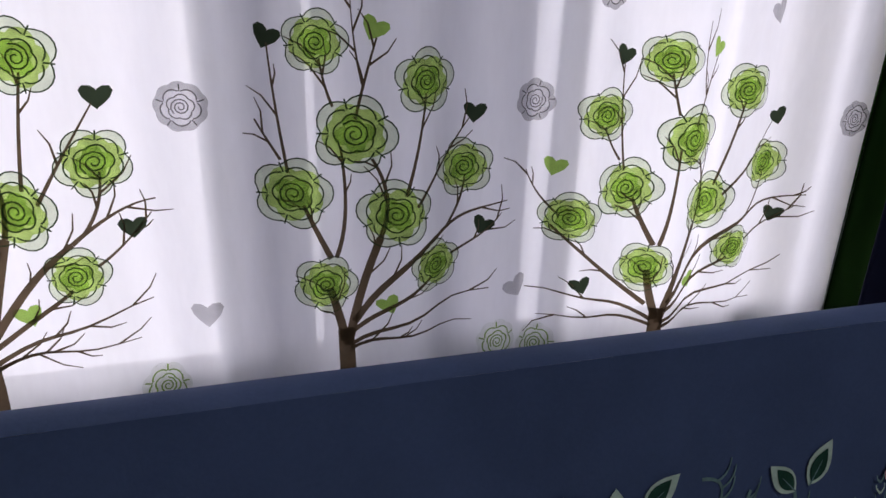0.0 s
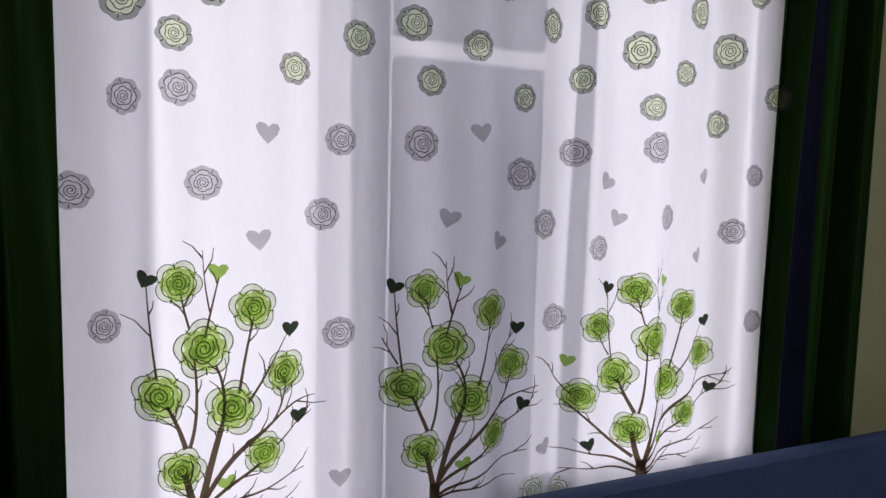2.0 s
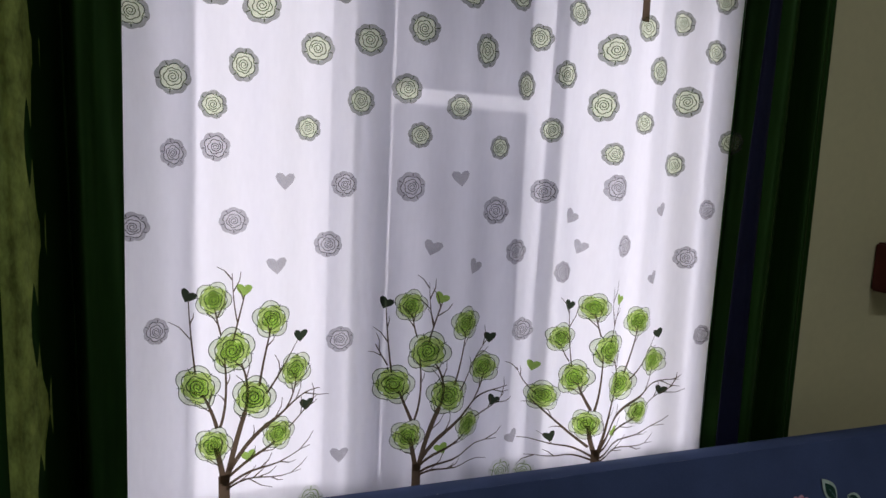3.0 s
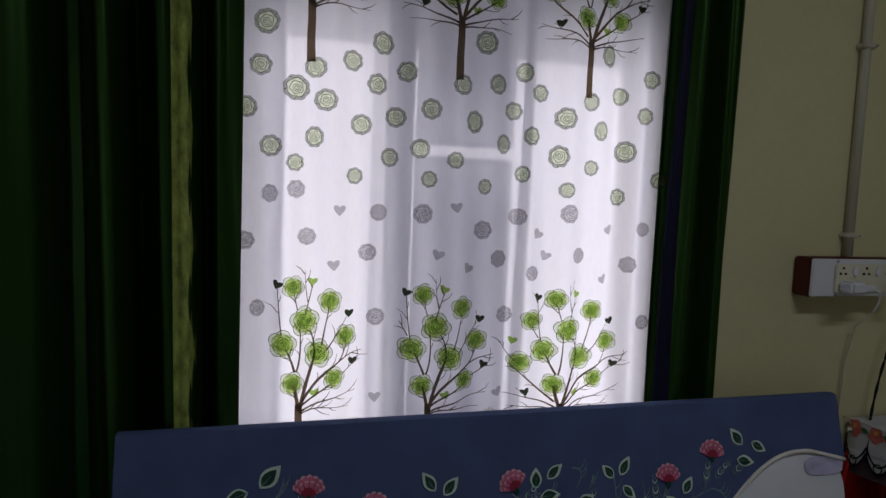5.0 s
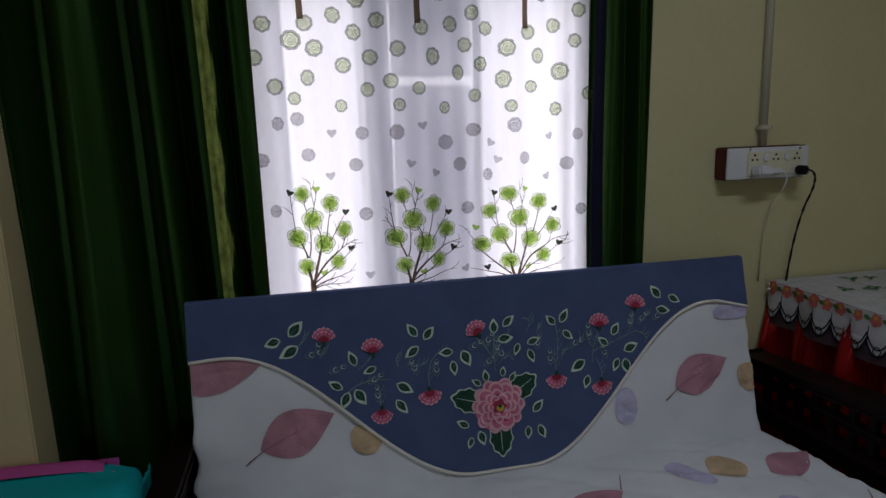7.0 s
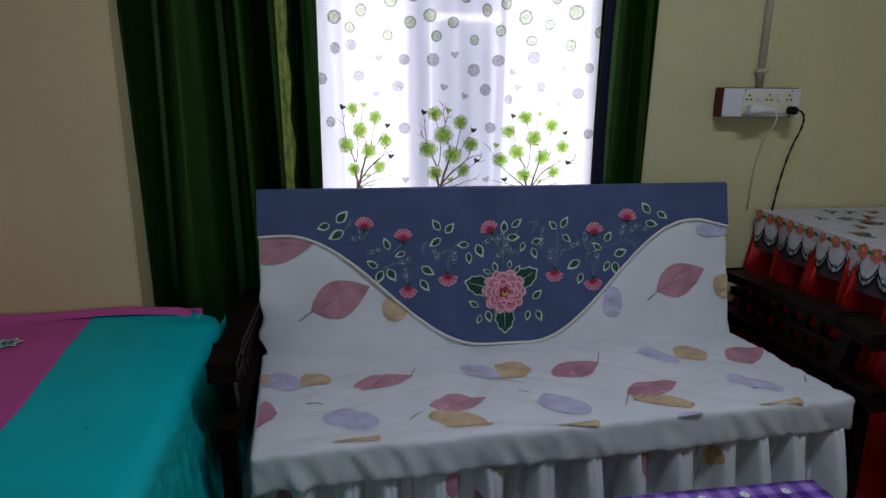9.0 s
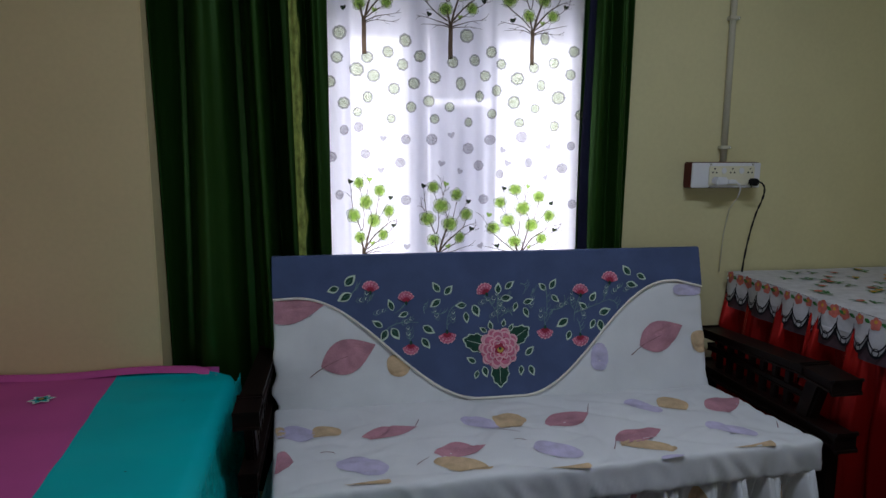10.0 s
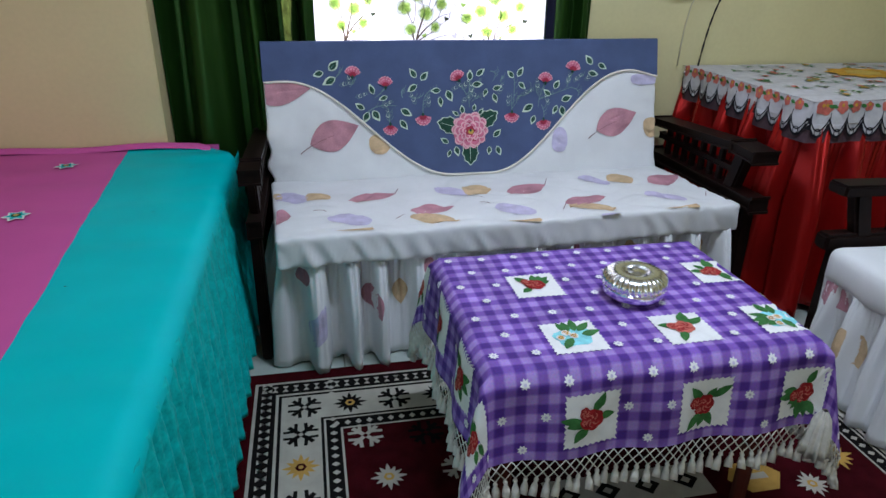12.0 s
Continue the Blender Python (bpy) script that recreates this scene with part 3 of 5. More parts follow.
for k, (cx, cz, w, left, shape) in enumerate(((-0.188, 0.910, 1.0, -0.258, 1.06), (0.110, 0.899, 1.14, -0.03, 1.14), (-0.450, 0.926, 0.86, -0.502, 0.95),
                                              (-0.150, 1.694, 1.0, -0.27, 1.05), (0.142, 1.683, 1.0, 0.0, 1.1), (-0.440, 1.705, 0.95, -0.51, 1.0))):
    printed_tree(cx, cz, 40 + k, w, left, shape)

SCATTER_A = [(-0.52, 1.66), (-0.53, 1.58), (-0.555, 1.50), (-0.51, 1.43), (-0.51, 1.34), (-0.555, 1.25), (-0.53, 1.12), (-0.465, 1.54), (-0.43, 1.58), (-0.43, 1.45), (-0.465, 1.40),
             (-0.462, 1.35), (-0.44, 1.26), (-0.36, 1.60), (-0.41, 1.52), (-0.30, 1.64), (-0.31, 1.56), (-0.34, 1.48), (-0.35, 1.38), (-0.25, 1.59), (-0.27, 1.50), (-0.28, 1.42)]
SCATTER_B = [(-0.30, 1.31), (-0.32, 1.23), (-0.30, 1.10), (-0.20, 1.52), (-0.22, 1.44), (-0.20, 1.38), (-0.21, 1.31), (-0.14, 1.57), (-0.11, 1.50), (-0.15, 1.42), (-0.08, 1.37),
             (-0.08, 1.28), (-0.06, 1.58), (-0.02, 1.53), (-0.04, 1.46), (0.005, 1.40), (0.0, 1.31), (-0.04, 1.22), (-0.02, 1.10), (0.035, 1.19), (0.0, 1.61), (0.035, 1.57)]
SCATTER_C = [(0.02, 1.48), (0.09, 1.52), (0.08, 1.44), (0.10, 1.37), (0.11, 1.32), (0.14, 1.23), (0.15, 1.56), (0.18, 1.50), (0.16, 1.42), (0.23, 1.58), (0.29, 1.54),
             (0.30, 1.62), (0.25, 1.46), (0.24, 1.36), (0.328, 1.40), (0.30, 1.29), (0.27, 1.21), (0.31, 1.08), (0.19, 1.66), (-0.09, 1.66)]
rnd = random.Random(5)
for x, z in SCATTER_A + SCATTER_B + SCATTER_C:
    green = z > 1.355
    p = Print([I_SAGE, I_SAGEIN, I_SAGEIN, I_SAGELINE] if green else [I_GREY, I_GREYIN, I_GREYIN, I_GREYLINE])
    printed_rose_shape(p, x, z, rnd.uniform(0.0165, 0.0185) * (1.18 if z > 1.42 else 1.0) * rnd.choice((1.0, 1.0, 1.15)), rnd, rnd.choice((1.05, 1.0, 0.86)), rich=False)
    p.lay("printed_rose", on_voile, voile)
for x, z in ((-0.335, 0.868), (-0.045, 0.878), (-0.004, 0.868)):
    p = Print([I_WASH, I_WASH, I_WASH, I_LIME])
    printed_rose_shape(p, x, z, 0.023, rnd, 0.85, rich=False)
    p.lay("printed_rose", on_voile, voile)
for x, z in ((-0.379, 1.313), (-0.388, 1.206), (-0.297, 0.935), (-0.176, 1.228), (-0.110, 1.201), (-0.144, 1.326), (-0.029, 0.932), (0.045, 1.275), (0.064, 1.229), (0.221, 1.287), (0.210, 1.177)):
    p = Print([I_GREY])
    p.fan(heart(x, z, 0.0135, rnd.uniform(-0.7, 0.7)), 0, 0)
    p.lay("printed_heart", on_voile, voile)


def drape(name, x0, x1, y0, folds, amp, lean, mat, label, seed, edge=2.0, crest=None):
    """A heavy pleated curtain from the rod to just over the floor."""
    ob = thing(name, ((x0 + x1) / 2, y0, 0.03), label, "curtain", "green curtains")
    r = random.Random(seed)
    ph = [r.uniform(0, 6.28) for _ in range(4)]

    def at(a, b):
        z = 0.03 + 2.17 * b
        x = x0 + (x1 - x0) * a + lean * (1 - b) * math.sin(math.pi * a)
        w = 2 * math.pi * folds * (a + 0.05 * math.sin(7 * a + ph[0])) + 2.0 * (1 - b) * math.sin(3 * a + ph[0])
        y = y0 + amp * (math.sin(w + ph[1]) + 0.22 * math.sin(2.3 * w + ph[2]) + 0.05 * math.sin(4.1 * w + ph[3] + z))
        k = max(0.0, min(1.0, (a - edge) / 0.09))
        k = k * k * (3 - 2 * k)
        y = y * (1 - k) + k * (-0.222 + 0.006 * math.sin(30 * a + 3 * z))
        if crest is not None:
            q = math.exp(-((a - crest) / 0.048) ** 2)
            y = y * (1 - q) + q * (-0.256 + 0.004 * math.sin(5 * z))
        return (x, max(-0.262, min(y, -0.135)), z)
    panel = grid("curtain_panel", int(folds * 36), 40, at, mat, ob, thick=0.002)
    return ob, panel, at


gl, gl_panel, gl_at = drape("green_curtain", -1.100, -0.560, -0.200, 4.3, 0.066, 0.05, M_GREEN, "dark green satin curtain hanging in deep pleats", 3, 0.86, 0.80)
gr, gr_panel, gr_at = drape("green_curtain", 0.328, 0.514, -0.205, 2.4, 0.026, 0.01, M_GREEN, "narrow dark green satin curtain drawn to the side", 8)

grid("lining", 6, 60, lambda a, b: (0.320 + 0.030 * a + 0.006 * math.sin(9 * b), -0.240 + 0.008 * math.sin(3 * a + 5 * b), 0.035 + 2.16 * b), M_LINING, gr, "dark navy lining edge", thick=0.002)


def on_curtain(u, v, h):
    a = u
    x, y, z = gl_at(a, v)
    return (x, y - 0.004 - h, z)


grid("woven_stripe", 6, 90, lambda a, b: on_curtain(0.764 + 0.072 * a, 0.005 + 0.99 * b, 0.001 * math.sin(70 * b)), M_STRIPE, gl, "lime crushed woven stripe")
grid("woven_stripe", 3, 60, lambda a, b: on_curtain(0.60 + 0.02 * a, 0.005 + 0.99 * b, 0.0), M_GREEN, gl)

# ---- sofa ----
sofa = thing("sofa", (0, -0.65, 0), "wooden sofa in a white leaf-print cover with embroidered blue back", "sofa")
BP, BS = Vector((0, -0.43, 0.45)), Vector((0, 0.13, 0.48)).normalized()
BN = Vector((1, 0, 0)).cross(BS)


def on_back(u, v, h):
    return BP + Vector((u, 0, 0)) + BS * v + BN * h


def crease(x, y, k):
    """Thin dents where cloth is pulled: 0 to 1."""
    return max(0.0, 1 - abs(noise.noise((x * k, y * k * 1.7, k))) / 0.11)


def back_dent(x, z):
    low = 1 - max(0, z + 0.1) * 2
    return (0.008 * noise.noise((x * 5, z * 7, 1.0)) - 0.0055 * crease(x + 0.8 * z, z, 4.0) - 0.0045 * crease(x - 1.1 * z, z, 7.0)) * low


def back_warp(x, y, z):
    w = back_dent(x, z) if y < 0 else 0
    pinch = 0.014 * max(0, -z) / 0.25 * math.sin(60 * z + 30 * x) * (1 if x < -0.6 else 0.3) * max(0, abs(x) - 0.6) / 0.15
    return on_back(x + pinch, z + 0.2415, -y - 0.019 + w)


backrest = soft_box("backrest", 0.752, 0.019, 0.2565, 0.012, back_warp, M_WHITE, sofa, "white cotton cover with printed leaves", step=0.02)


def border(u):
    """Height on the back where the blue panel ends: a deep bell curve, a little taller on one side."""
    d = abs(u + 0.02)
    rise, d0, d1, fall = (0.352, 0.06, 0.66, 0.004) if u < -0.02 else (0.371, 0.085, 0.645, 0.022)
    k = max(0.0, min(1.0, (d - d0) / (d1 - d0)))
    return 0.007 + rise * math.sin(math.pi / 2 * k) ** 2 - fall * max(0.0, d - 0.675) / 0.085


grid("blue_panel", 120, 16, lambda a, b: on_back(-0.7535 + 1.507 * a, border(-0.7535 + 1.507 * a) + (0.494 - border(-0.7535 + 1.507 * a)) * b, 0.0045 + 0.0015 * noise.noise((a * 20, b * 3, 0))), M_BLUE, backrest, "slate blue cotton panel")
grid("blue_panel", 60, 6, lambda a, b: on_back(-0.7535 + 1.507 * a, 0.494 + 0.007 * math.sin(math.pi * b) ** 0.5, 0.0045 - 0.047 * b), M_BLUE, backrest, "slate blue cotton panel")
tube("piping", [on_back(u, border(u), 0.006) for u in [-0.752 + 1.504 * i / 120 for i in range(121)]], 0.0042, M_PIPING, backrest, "cream piping")

EMB = [M_CRIMSON, M_ROSEPINK, M_ROSELIGHT, M_LEAF, M_LEAFEDGE, M_VINE, M_GOLD]
LIFT = 0.0075


def stitched_leaf(bu, bv, tu, tv):
    """One leaf from its base to its tip: a mint edge, a dark heart and a pale vein."""
    p = Print(EMB)
    a, ln = math.atan2(tv - bv, tu - bu), math.hypot(tu - bu, tv - bv) * 1.06
    r = random.Random(int(bu * 1000) + int(bv * 777))
    w = ln * r.uniform(0.50, 0.62)
    p.fan(leaf(bu, bv, ln, w, a), 4, 0.0)
    p.fan(leaf(bu + 0.09 * ln * math.cos(a), bv + 0.09 * ln * math.sin(a), ln * 0.72, w * 0.68, a + r.uniform(-0.08, 0.08)), 3, 0.0005)
    p.strip([(bu, bv), (bu + 0.55 * ln * math.cos(a), bv + 0.55 * ln * math.sin(a))], 0.0014, 0.0006, 5, 0.0009)
    p.lay("embroidered_leaf", lambda x, y, h: on_back(x, y, LIFT + h), backrest, "embroidered dark green leaf edged in mint")


def bud(u, v, r, turn):
    p = Print(EMB)
    q = random.Random(int(u * 991))
    c, sn = math.cos(turn), math.sin(turn)
    bu, bv = u - 0.75 * r * c, v - 0.75 * r * sn
    half = q.uniform(1.0, 1.25)
    for j, (rr, m, teeth) in enumerate(((1.70, 2, 7), (1.58, 1, 7), (1.28, 2, 6), (1.20, 1, 6), (0.80, 0, 5))):
        pts = [(bu, bv)]
        for i in range(29):
            f = i / 14 - 1
            k = rr * r * (1 - 0.20 * f * f) * (0.93 + 0.09 * abs(math.cos(teeth * f * 1.55 + j)))
            pts.append((bu + k * math.cos(turn + half * f), bv + k * math.sin(turn + half * f)))
        p.fan(pts, m, 0.0005 * j, (u, v))
    for k in (-0.8, -0.4, 0.0, 0.4, 0.8):
        p.strip([(bu, bv), (bu + 1.35 * r * math.cos(turn + k), bv + 1.35 * r * math.sin(turn + k))], r * 0.16, r * 0.02, 0, 0.003)
    p.fan(leaf(u - 0.45 * r * c, v - 0.45 * r * sn, r * 0.7, r * 0.4, turn + math.pi), 3, 0.0032)
    p.lay("embroidered_bud", lambda a, b, h: on_back(a, b, LIFT + h), backrest, "embroidered pink carnation bud")


def vine(pts, w=0.0026):
    p = Print(EMB)
    p.strip(bend(*pts, 14), w, w * 0.5, 5, 0.0)
    for t in (4, 7, 10):
        x, y = bend(*pts, 14)[t]
        p.strip(bend((x, y), (x + 0.012, y + 0.004), (x + 0.014, y + 0.018), 5), w * 0.7, w * 0.3, 5, 0.0002)
    p.lay("embroidered_vine", lambda a, b, h: on_back(a, b, LIFT - 0.0012 + h), backrest)


for u, v, a in ((-0.438, 0.388, 1.5), (-0.322, 0.350, 1.6), (-0.054, 0.368, 2.0), (-0.187, 0.213, -1.5), (-0.311, 0.182, -1.6), (0.290, 0.355, 1.5), (0.402, 0.396, 1.4), (0.153, 0.214, -1.6), (0.280, 0.183, -1.5)):
    bud(u, v, 0.0235, a)
LEAVES_A = [(-0.522, 0.394, -0.488, 0.428), (-0.540, 0.389, -0.578, 0.378), (-0.499, 0.370, -0.545, 0.347), (-0.365, 0.307, -0.380, 0.345), (-0.315, 0.300, -0.348, 0.288), (-0.401, 0.255, -0.434, 0.277),
    (-0.387, 0.248, -0.406, 0.209), (-0.373, 0.252, -0.349, 0.214), (-0.270, 0.254, -0.230, 0.229), (-0.274, 0.215, -0.248, 0.180), (-0.207, 0.363, -0.230, 0.397), (-0.192, 0.354, -0.164, 0.384),
    (-0.205, 0.340, -0.241, 0.316), (-0.117, 0.318, -0.155, 0.316), (-0.122, 0.296, -0.118, 0.258), (-0.095, 0.319, -0.077, 0.278)]
LEAVES_B = [(-0.006, 0.350, -0.004, 0.389), (0.018, 0.367, 0.051, 0.392), (0.001, 0.335, 0.043, 0.337), (0.059, 0.322, 0.046, 0.291), (0.080, 0.317, 0.117, 0.328), (0.083, 0.304, 0.095, 0.268),
    (-0.093, 0.124, -0.124, 0.142), (-0.087, 0.099, -0.099, 0.072), (-0.068, 0.112, -0.058, 0.075), (0.079, 0.140, 0.109, 0.168), (0.064, 0.108, 0.060, 0.075), (0.092, 0.108, 0.106, 0.072),
    (-0.051, 0.224, -0.076, 0.240), (-0.036, 0.230, -0.040, 0.262), (0.006, 0.239, 0.011, 0.265), (0.024, 0.224, 0.042, 0.248)]
LEAVES_C = [(0.165, 0.358, 0.141, 0.383), (0.178, 0.361, 0.202, 0.396), (0.183, 0.342, 0.209, 0.317), (0.323, 0.314, 0.345, 0.345), (0.310, 0.288, 0.283, 0.312), (0.352, 0.270, 0.395, 0.285),
    (0.239, 0.258, 0.197, 0.232), (0.245, 0.218, 0.231, 0.184), (0.336, 0.253, 0.318, 0.220), (0.353, 0.251, 0.359, 0.209), (0.480, 0.401, 0.454, 0.436), (0.503, 0.406, 0.537, 0.386),
    (0.461, 0.373, 0.503, 0.364)]
VINES_A = [(-0.502, 0.368, -0.484, 0.382, -0.481, 0.408), (-0.439, 0.367, -0.438, 0.349, -0.451, 0.336), (-0.323, 0.334, -0.336, 0.313, -0.364, 0.296), (-0.387, 0.248, -0.356, 0.275, -0.284, 0.266), (-0.311, 0.196, -0.315, 0.223, -0.315, 0.258), (-0.186, 0.234, -0.190, 0.270, -0.177, 0.297),
    (-0.177, 0.297, -0.163, 0.324, -0.126, 0.326), (-0.261, 0.295, -0.269, 0.319, -0.254, 0.331), (-0.238, 0.300, -0.202, 0.280, -0.183, 0.306), (-0.055, 0.346, -0.028, 0.322, -0.011, 0.280), (-0.006, 0.350, -0.014, 0.299, -0.010, 0.253), (-0.005, 0.317, 0.023, 0.325, 0.035, 0.361)]
VINES_B = [(0.040, 0.278, 0.032, 0.306, -0.004, 0.271), (0.074, 0.384, 0.108, 0.383, 0.081, 0.345), (0.121, 0.367, 0.114, 0.353, 0.110, 0.340), (0.165, 0.358, 0.171, 0.328, 0.159, 0.254), (0.158, 0.226, 0.150, 0.264, 0.156, 0.301), (0.175, 0.291, 0.243, 0.288, 0.230, 0.341),
    (0.194, 0.293, 0.165, 0.282, 0.175, 0.263), (0.253, 0.334, 0.250, 0.306, 0.263, 0.290), (0.289, 0.336, 0.263, 0.296, 0.260, 0.249), (0.262, 0.277, 0.342, 0.302, 0.393, 0.319), (0.393, 0.319, 0.433, 0.308, 0.421, 0.285), (0.281, 0.202, 0.287, 0.229, 0.271, 0.258),
    (0.400, 0.375, 0.375, 0.348, 0.379, 0.319), (0.446, 0.364, 0.425, 0.355, 0.415, 0.346)]
for q in LEAVES_A + LEAVES_B + LEAVES_C:
    stitched_leaf(*q)
for q in VINES_A + VINES_B:
    vine((q[0:2], q[2:4], q[4:6]), 0.0032)


def comb(u, v, turn):
    """A feather of short stitched strokes."""
    p = Print(EMB)
    for k in range(5):
        x, y = u + 0.010 * k * math.cos(turn), v + 0.010 * k * math.sin(turn)
        for sg in (-1, 1):
            w = turn + sg * 1.0
            ln = 0.016 - 0.002 * k
            p.strip(bend((x, y), (x + 0.6 * ln * math.cos(w), y + 0.6 * ln * math.sin(w)), (x + ln * math.cos(w - sg * 0.5), y + ln * math.sin(w - sg * 0.5)), 4), 0.0022, 0.0008, 4 if k % 2 else 5, 0.0)
    p.lay("embroidered_feather", lambda a, b, h: on_back(a, b, LIFT + h), backrest)


for u, v, a in ((-0.486, 0.343, 0.2), (-0.431, 0.299, 0.3), (-0.455, 0.354, 1.3), (-0.317, 0.214, 1.6), (-0.166, 0.260, 1.5), (-0.076, 0.320, 0.4), (-0.033, 0.324, 0.9), (-0.040, 0.273, 0.6), (0.020, 0.285, 2.2), (0.140, 0.255, 1.5), (0.258, 0.310, 1.6),
                (0.377, 0.330, 1.3), (0.449, 0.346, 0.5), (0.404, 0.340, 0.7), (-0.338, 0.262, 0.5), (-0.215, 0.270, 1.9), (0.105, 0.300, 1.2), (0.200, 0.300, 0.3), (0.300, 0.255, 1.8), (0.000, 0.300, 1.6)):
    comb(u, v, a)


def big_rose(u, v, r):
    rose = mesh_object("embroidered_rose", [on_back(*q, LIFT) for q in ring(u, v, r * 0.9, r * 0.9, 24)], [tuple(range(24))], M_ROSEPINK, sofa, "large embroidered pink rose with dark leaves")
    for a in (2.85, 0.55, -1.57):
        p = Print(EMB)
        for m, big, h in ((4, 1.0, 0.0), (3, 0.90, 0.0005)):
            cx, cy = u + 1.10 * r * math.cos(a), v + 1.10 * r * math.sin(a)
            pts = []
            for i in range(40):
                f = 2 * math.pi * i / 40
                w = big * (1 + 0.07 * math.cos(9 * f)) * (1 + 0.25 * max(0, math.cos(f)) ** 6)
                x, y = 0.55 * r * w * math.cos(f), 0.44 * r * w * math.sin(f)
                pts.append((cx + x * math.cos(a) - y * math.sin(a), cy + x * math.sin(a) + y * math.cos(a)))
            p.fan(pts, m, h)
        p.strip([(u + 0.7 * r * math.cos(a), v + 0.7 * r * math.sin(a)), (u + 1.6 * r * math.cos(a), v + 1.6 * r * math.sin(a))], 0.0022, 0.001, 4, 0.0008)
        p.lay("rose_leaf", lambda x, y, hh: on_back(x, y, LIFT + hh), rose, "dark green leaf edged in mint")
    q = random.Random(9)
    h = 0.001
    for n, rr, pr in ((10, 0.74, 0.29), (9, 0.58, 0.29), (8, 0.42, 0.26), (6, 0.26, 0.21), (5, 0.14, 0.15)):
        for k in range(n):
            a = 2 * math.pi * (k + 0.5 * (n % 2)) / n + q.uniform(-0.1, 0.1)
            cx, cy = u + r * rr * math.cos(a), v + r * rr * math.sin(a)
            pr = pr * q.uniform(0.85, 1.15)
            p = Print(EMB)
            p.fan(ring(cx, cy, r * pr, r * pr * 0.9, 14, a), 2, h)
            p.fan(ring(cx - 0.05 * r * math.cos(a), cy - 0.05 * r * math.sin(a), r * pr * 0.86, r * pr * 0.74, 14, a), 1, h + 0.0001)
            p.fan(ring(cx - 0.16 * r * pr / 0.3 * math.cos(a), cy - 0.16 * r * pr / 0.3 * math.sin(a), r * pr * 0.60, r * pr * 0.62, 12, a), 0, h + 0.00016)
            h += 0.00022
            p.lay("petal", lambda a, b, hh: on_back(a, b, LIFT + hh), rose)
    p = Print(EMB)
    p.fan(ring(u, v, r * 0.25, r * 0.25, 14, 0, 5, 0.15), 0, h)
    p.fan(ring(u + 0.03 * r, v - 0.05 * r, r * 0.15, r * 0.13, 12), 6, h + 0.0004)
    p.fan(ring(u + 0.02 * r, v + 0.02 * r, r * 0.07, r * 0.07, 10), 3, h + 0.0008)
    p.lay("rose_heart", lambda a, b, hh: on_back(a, b, LIFT + hh), rose, "gold and crimson heart")


big_rose(-0.012, 0.167, 0.071)

LEAF_PRINTS = [M_PRED, M_PLAV, M_POCH, M_PSTEM]


def printed_leaf(cu, cv, ln, wd, turn, m, mapping, parent, stem=True, lo=-9, hi=9, blunt=False):
    p = Print(LEAF_PRINTS)
    bx, by = cu - ln / 2 * math.cos(turn), cv - ln / 2 * math.sin(turn)
    pts = leaf(bx, by, ln, wd, turn, 16)
    if blunt:
        pts = [(cu + ln / 2 * ca * math.cos(turn) - wd / 2 * sa * math.sin(turn), cv + ln / 2 * ca * math.sin(turn) + wd / 2 * sa * math.cos(turn)) for ca, sa in
               [(math.copysign(abs(math.cos(w)) ** 0.75, math.cos(w)), math.copysign(abs(math.sin(w)) ** 0.85, math.sin(w)) * (1 - 0.18 * math.cos(w))) for w in [2 * math.pi * i / 28 for i in range(28)]]]
    pts = [(max(lo, min(hi, x)), y) for x, y in pts]
    mid = (sum(q[0] for q in pts) / len(pts), sum(q[1] for q in pts) / len(pts))
    rings = [[(mid[0] + (x - mid[0]) * k, mid[1] + (y - mid[1]) * k) for x, y in pts] for k in (1.0, 0.86, 0.72, 0.58, 0.44, 0.3, 0.15)]
    for outer, inner in zip(rings, rings[1:]):
        p.band(outer, inner, m, 0.0)
    p.fan(rings[-1], m, 0.0)
    if stem:
        e = (bx - 0.25 * ln * math.cos(turn + 0.4), by - 0.25 * ln * math.sin(turn + 0.4))
        p.strip(bend(e, (bx, by), (cu, cv), 8), 0.003, 0.0012, 3, 0.0006)
    p.lay("printed_leaf", mapping, parent)


def on_white(u, v, h):
    return on_back(u, v, 0.0041 + back_dent(u, v - 0.2415) + h)


def leaf_between(x0, y0, x1, y1, wd, m, mapping, parent, stem=False, blunt=False, lo=-9, hi=9):
    """A printed leaf laid from one end to the other."""
    printed_leaf((x0 + x1) / 2, (y0 + y1) / 2, math.hypot(x1 - x0, y1 - y0), wd, math.atan2(y1 - y0, x1 - x0), m, mapping, parent, stem, lo, hi, blunt)


leaf_between(-0.604, 0.136, -0.426, 0.200, 0.112, 0, on_white, backrest, True)
leaf_between(-0.800, 0.312, -0.590, 0.335, 0.092, 0, on_white, backrest, False, lo=-0.748)
leaf_between(-0.350, 0.164, -0.354, 0.092, 0.078, 2, on_white, backrest, False, True)
leaf_between(0.497, 0.153, 0.666, 0.217, 0.108, 0, on_white, backrest, True)
leaf_between(0.345, 0.075, 0.350, 0.170, 0.062, 1, on_white, backrest, False, True)
leaf_between(0.722, 0.195, 0.738, 0.118, 0.06, 2, on_white, backrest, False, True, hi=0.748)
leaf_between(0.640, 0.345, 0.760, 0.340, 0.04, 1, on_white, backrest, False, True, hi=0.748)


# seat cushion, a little wider and deeper at the front
def seat_map(u, s, z):
    """u across (-1..1), s from back (0) to front (1)."""
    x = u * (0.755 + 0.02 * s) + 0.055 * s
    y = -0.405 - s * (0.528 - 0.035 * u)
    return Vector((x, y, z))


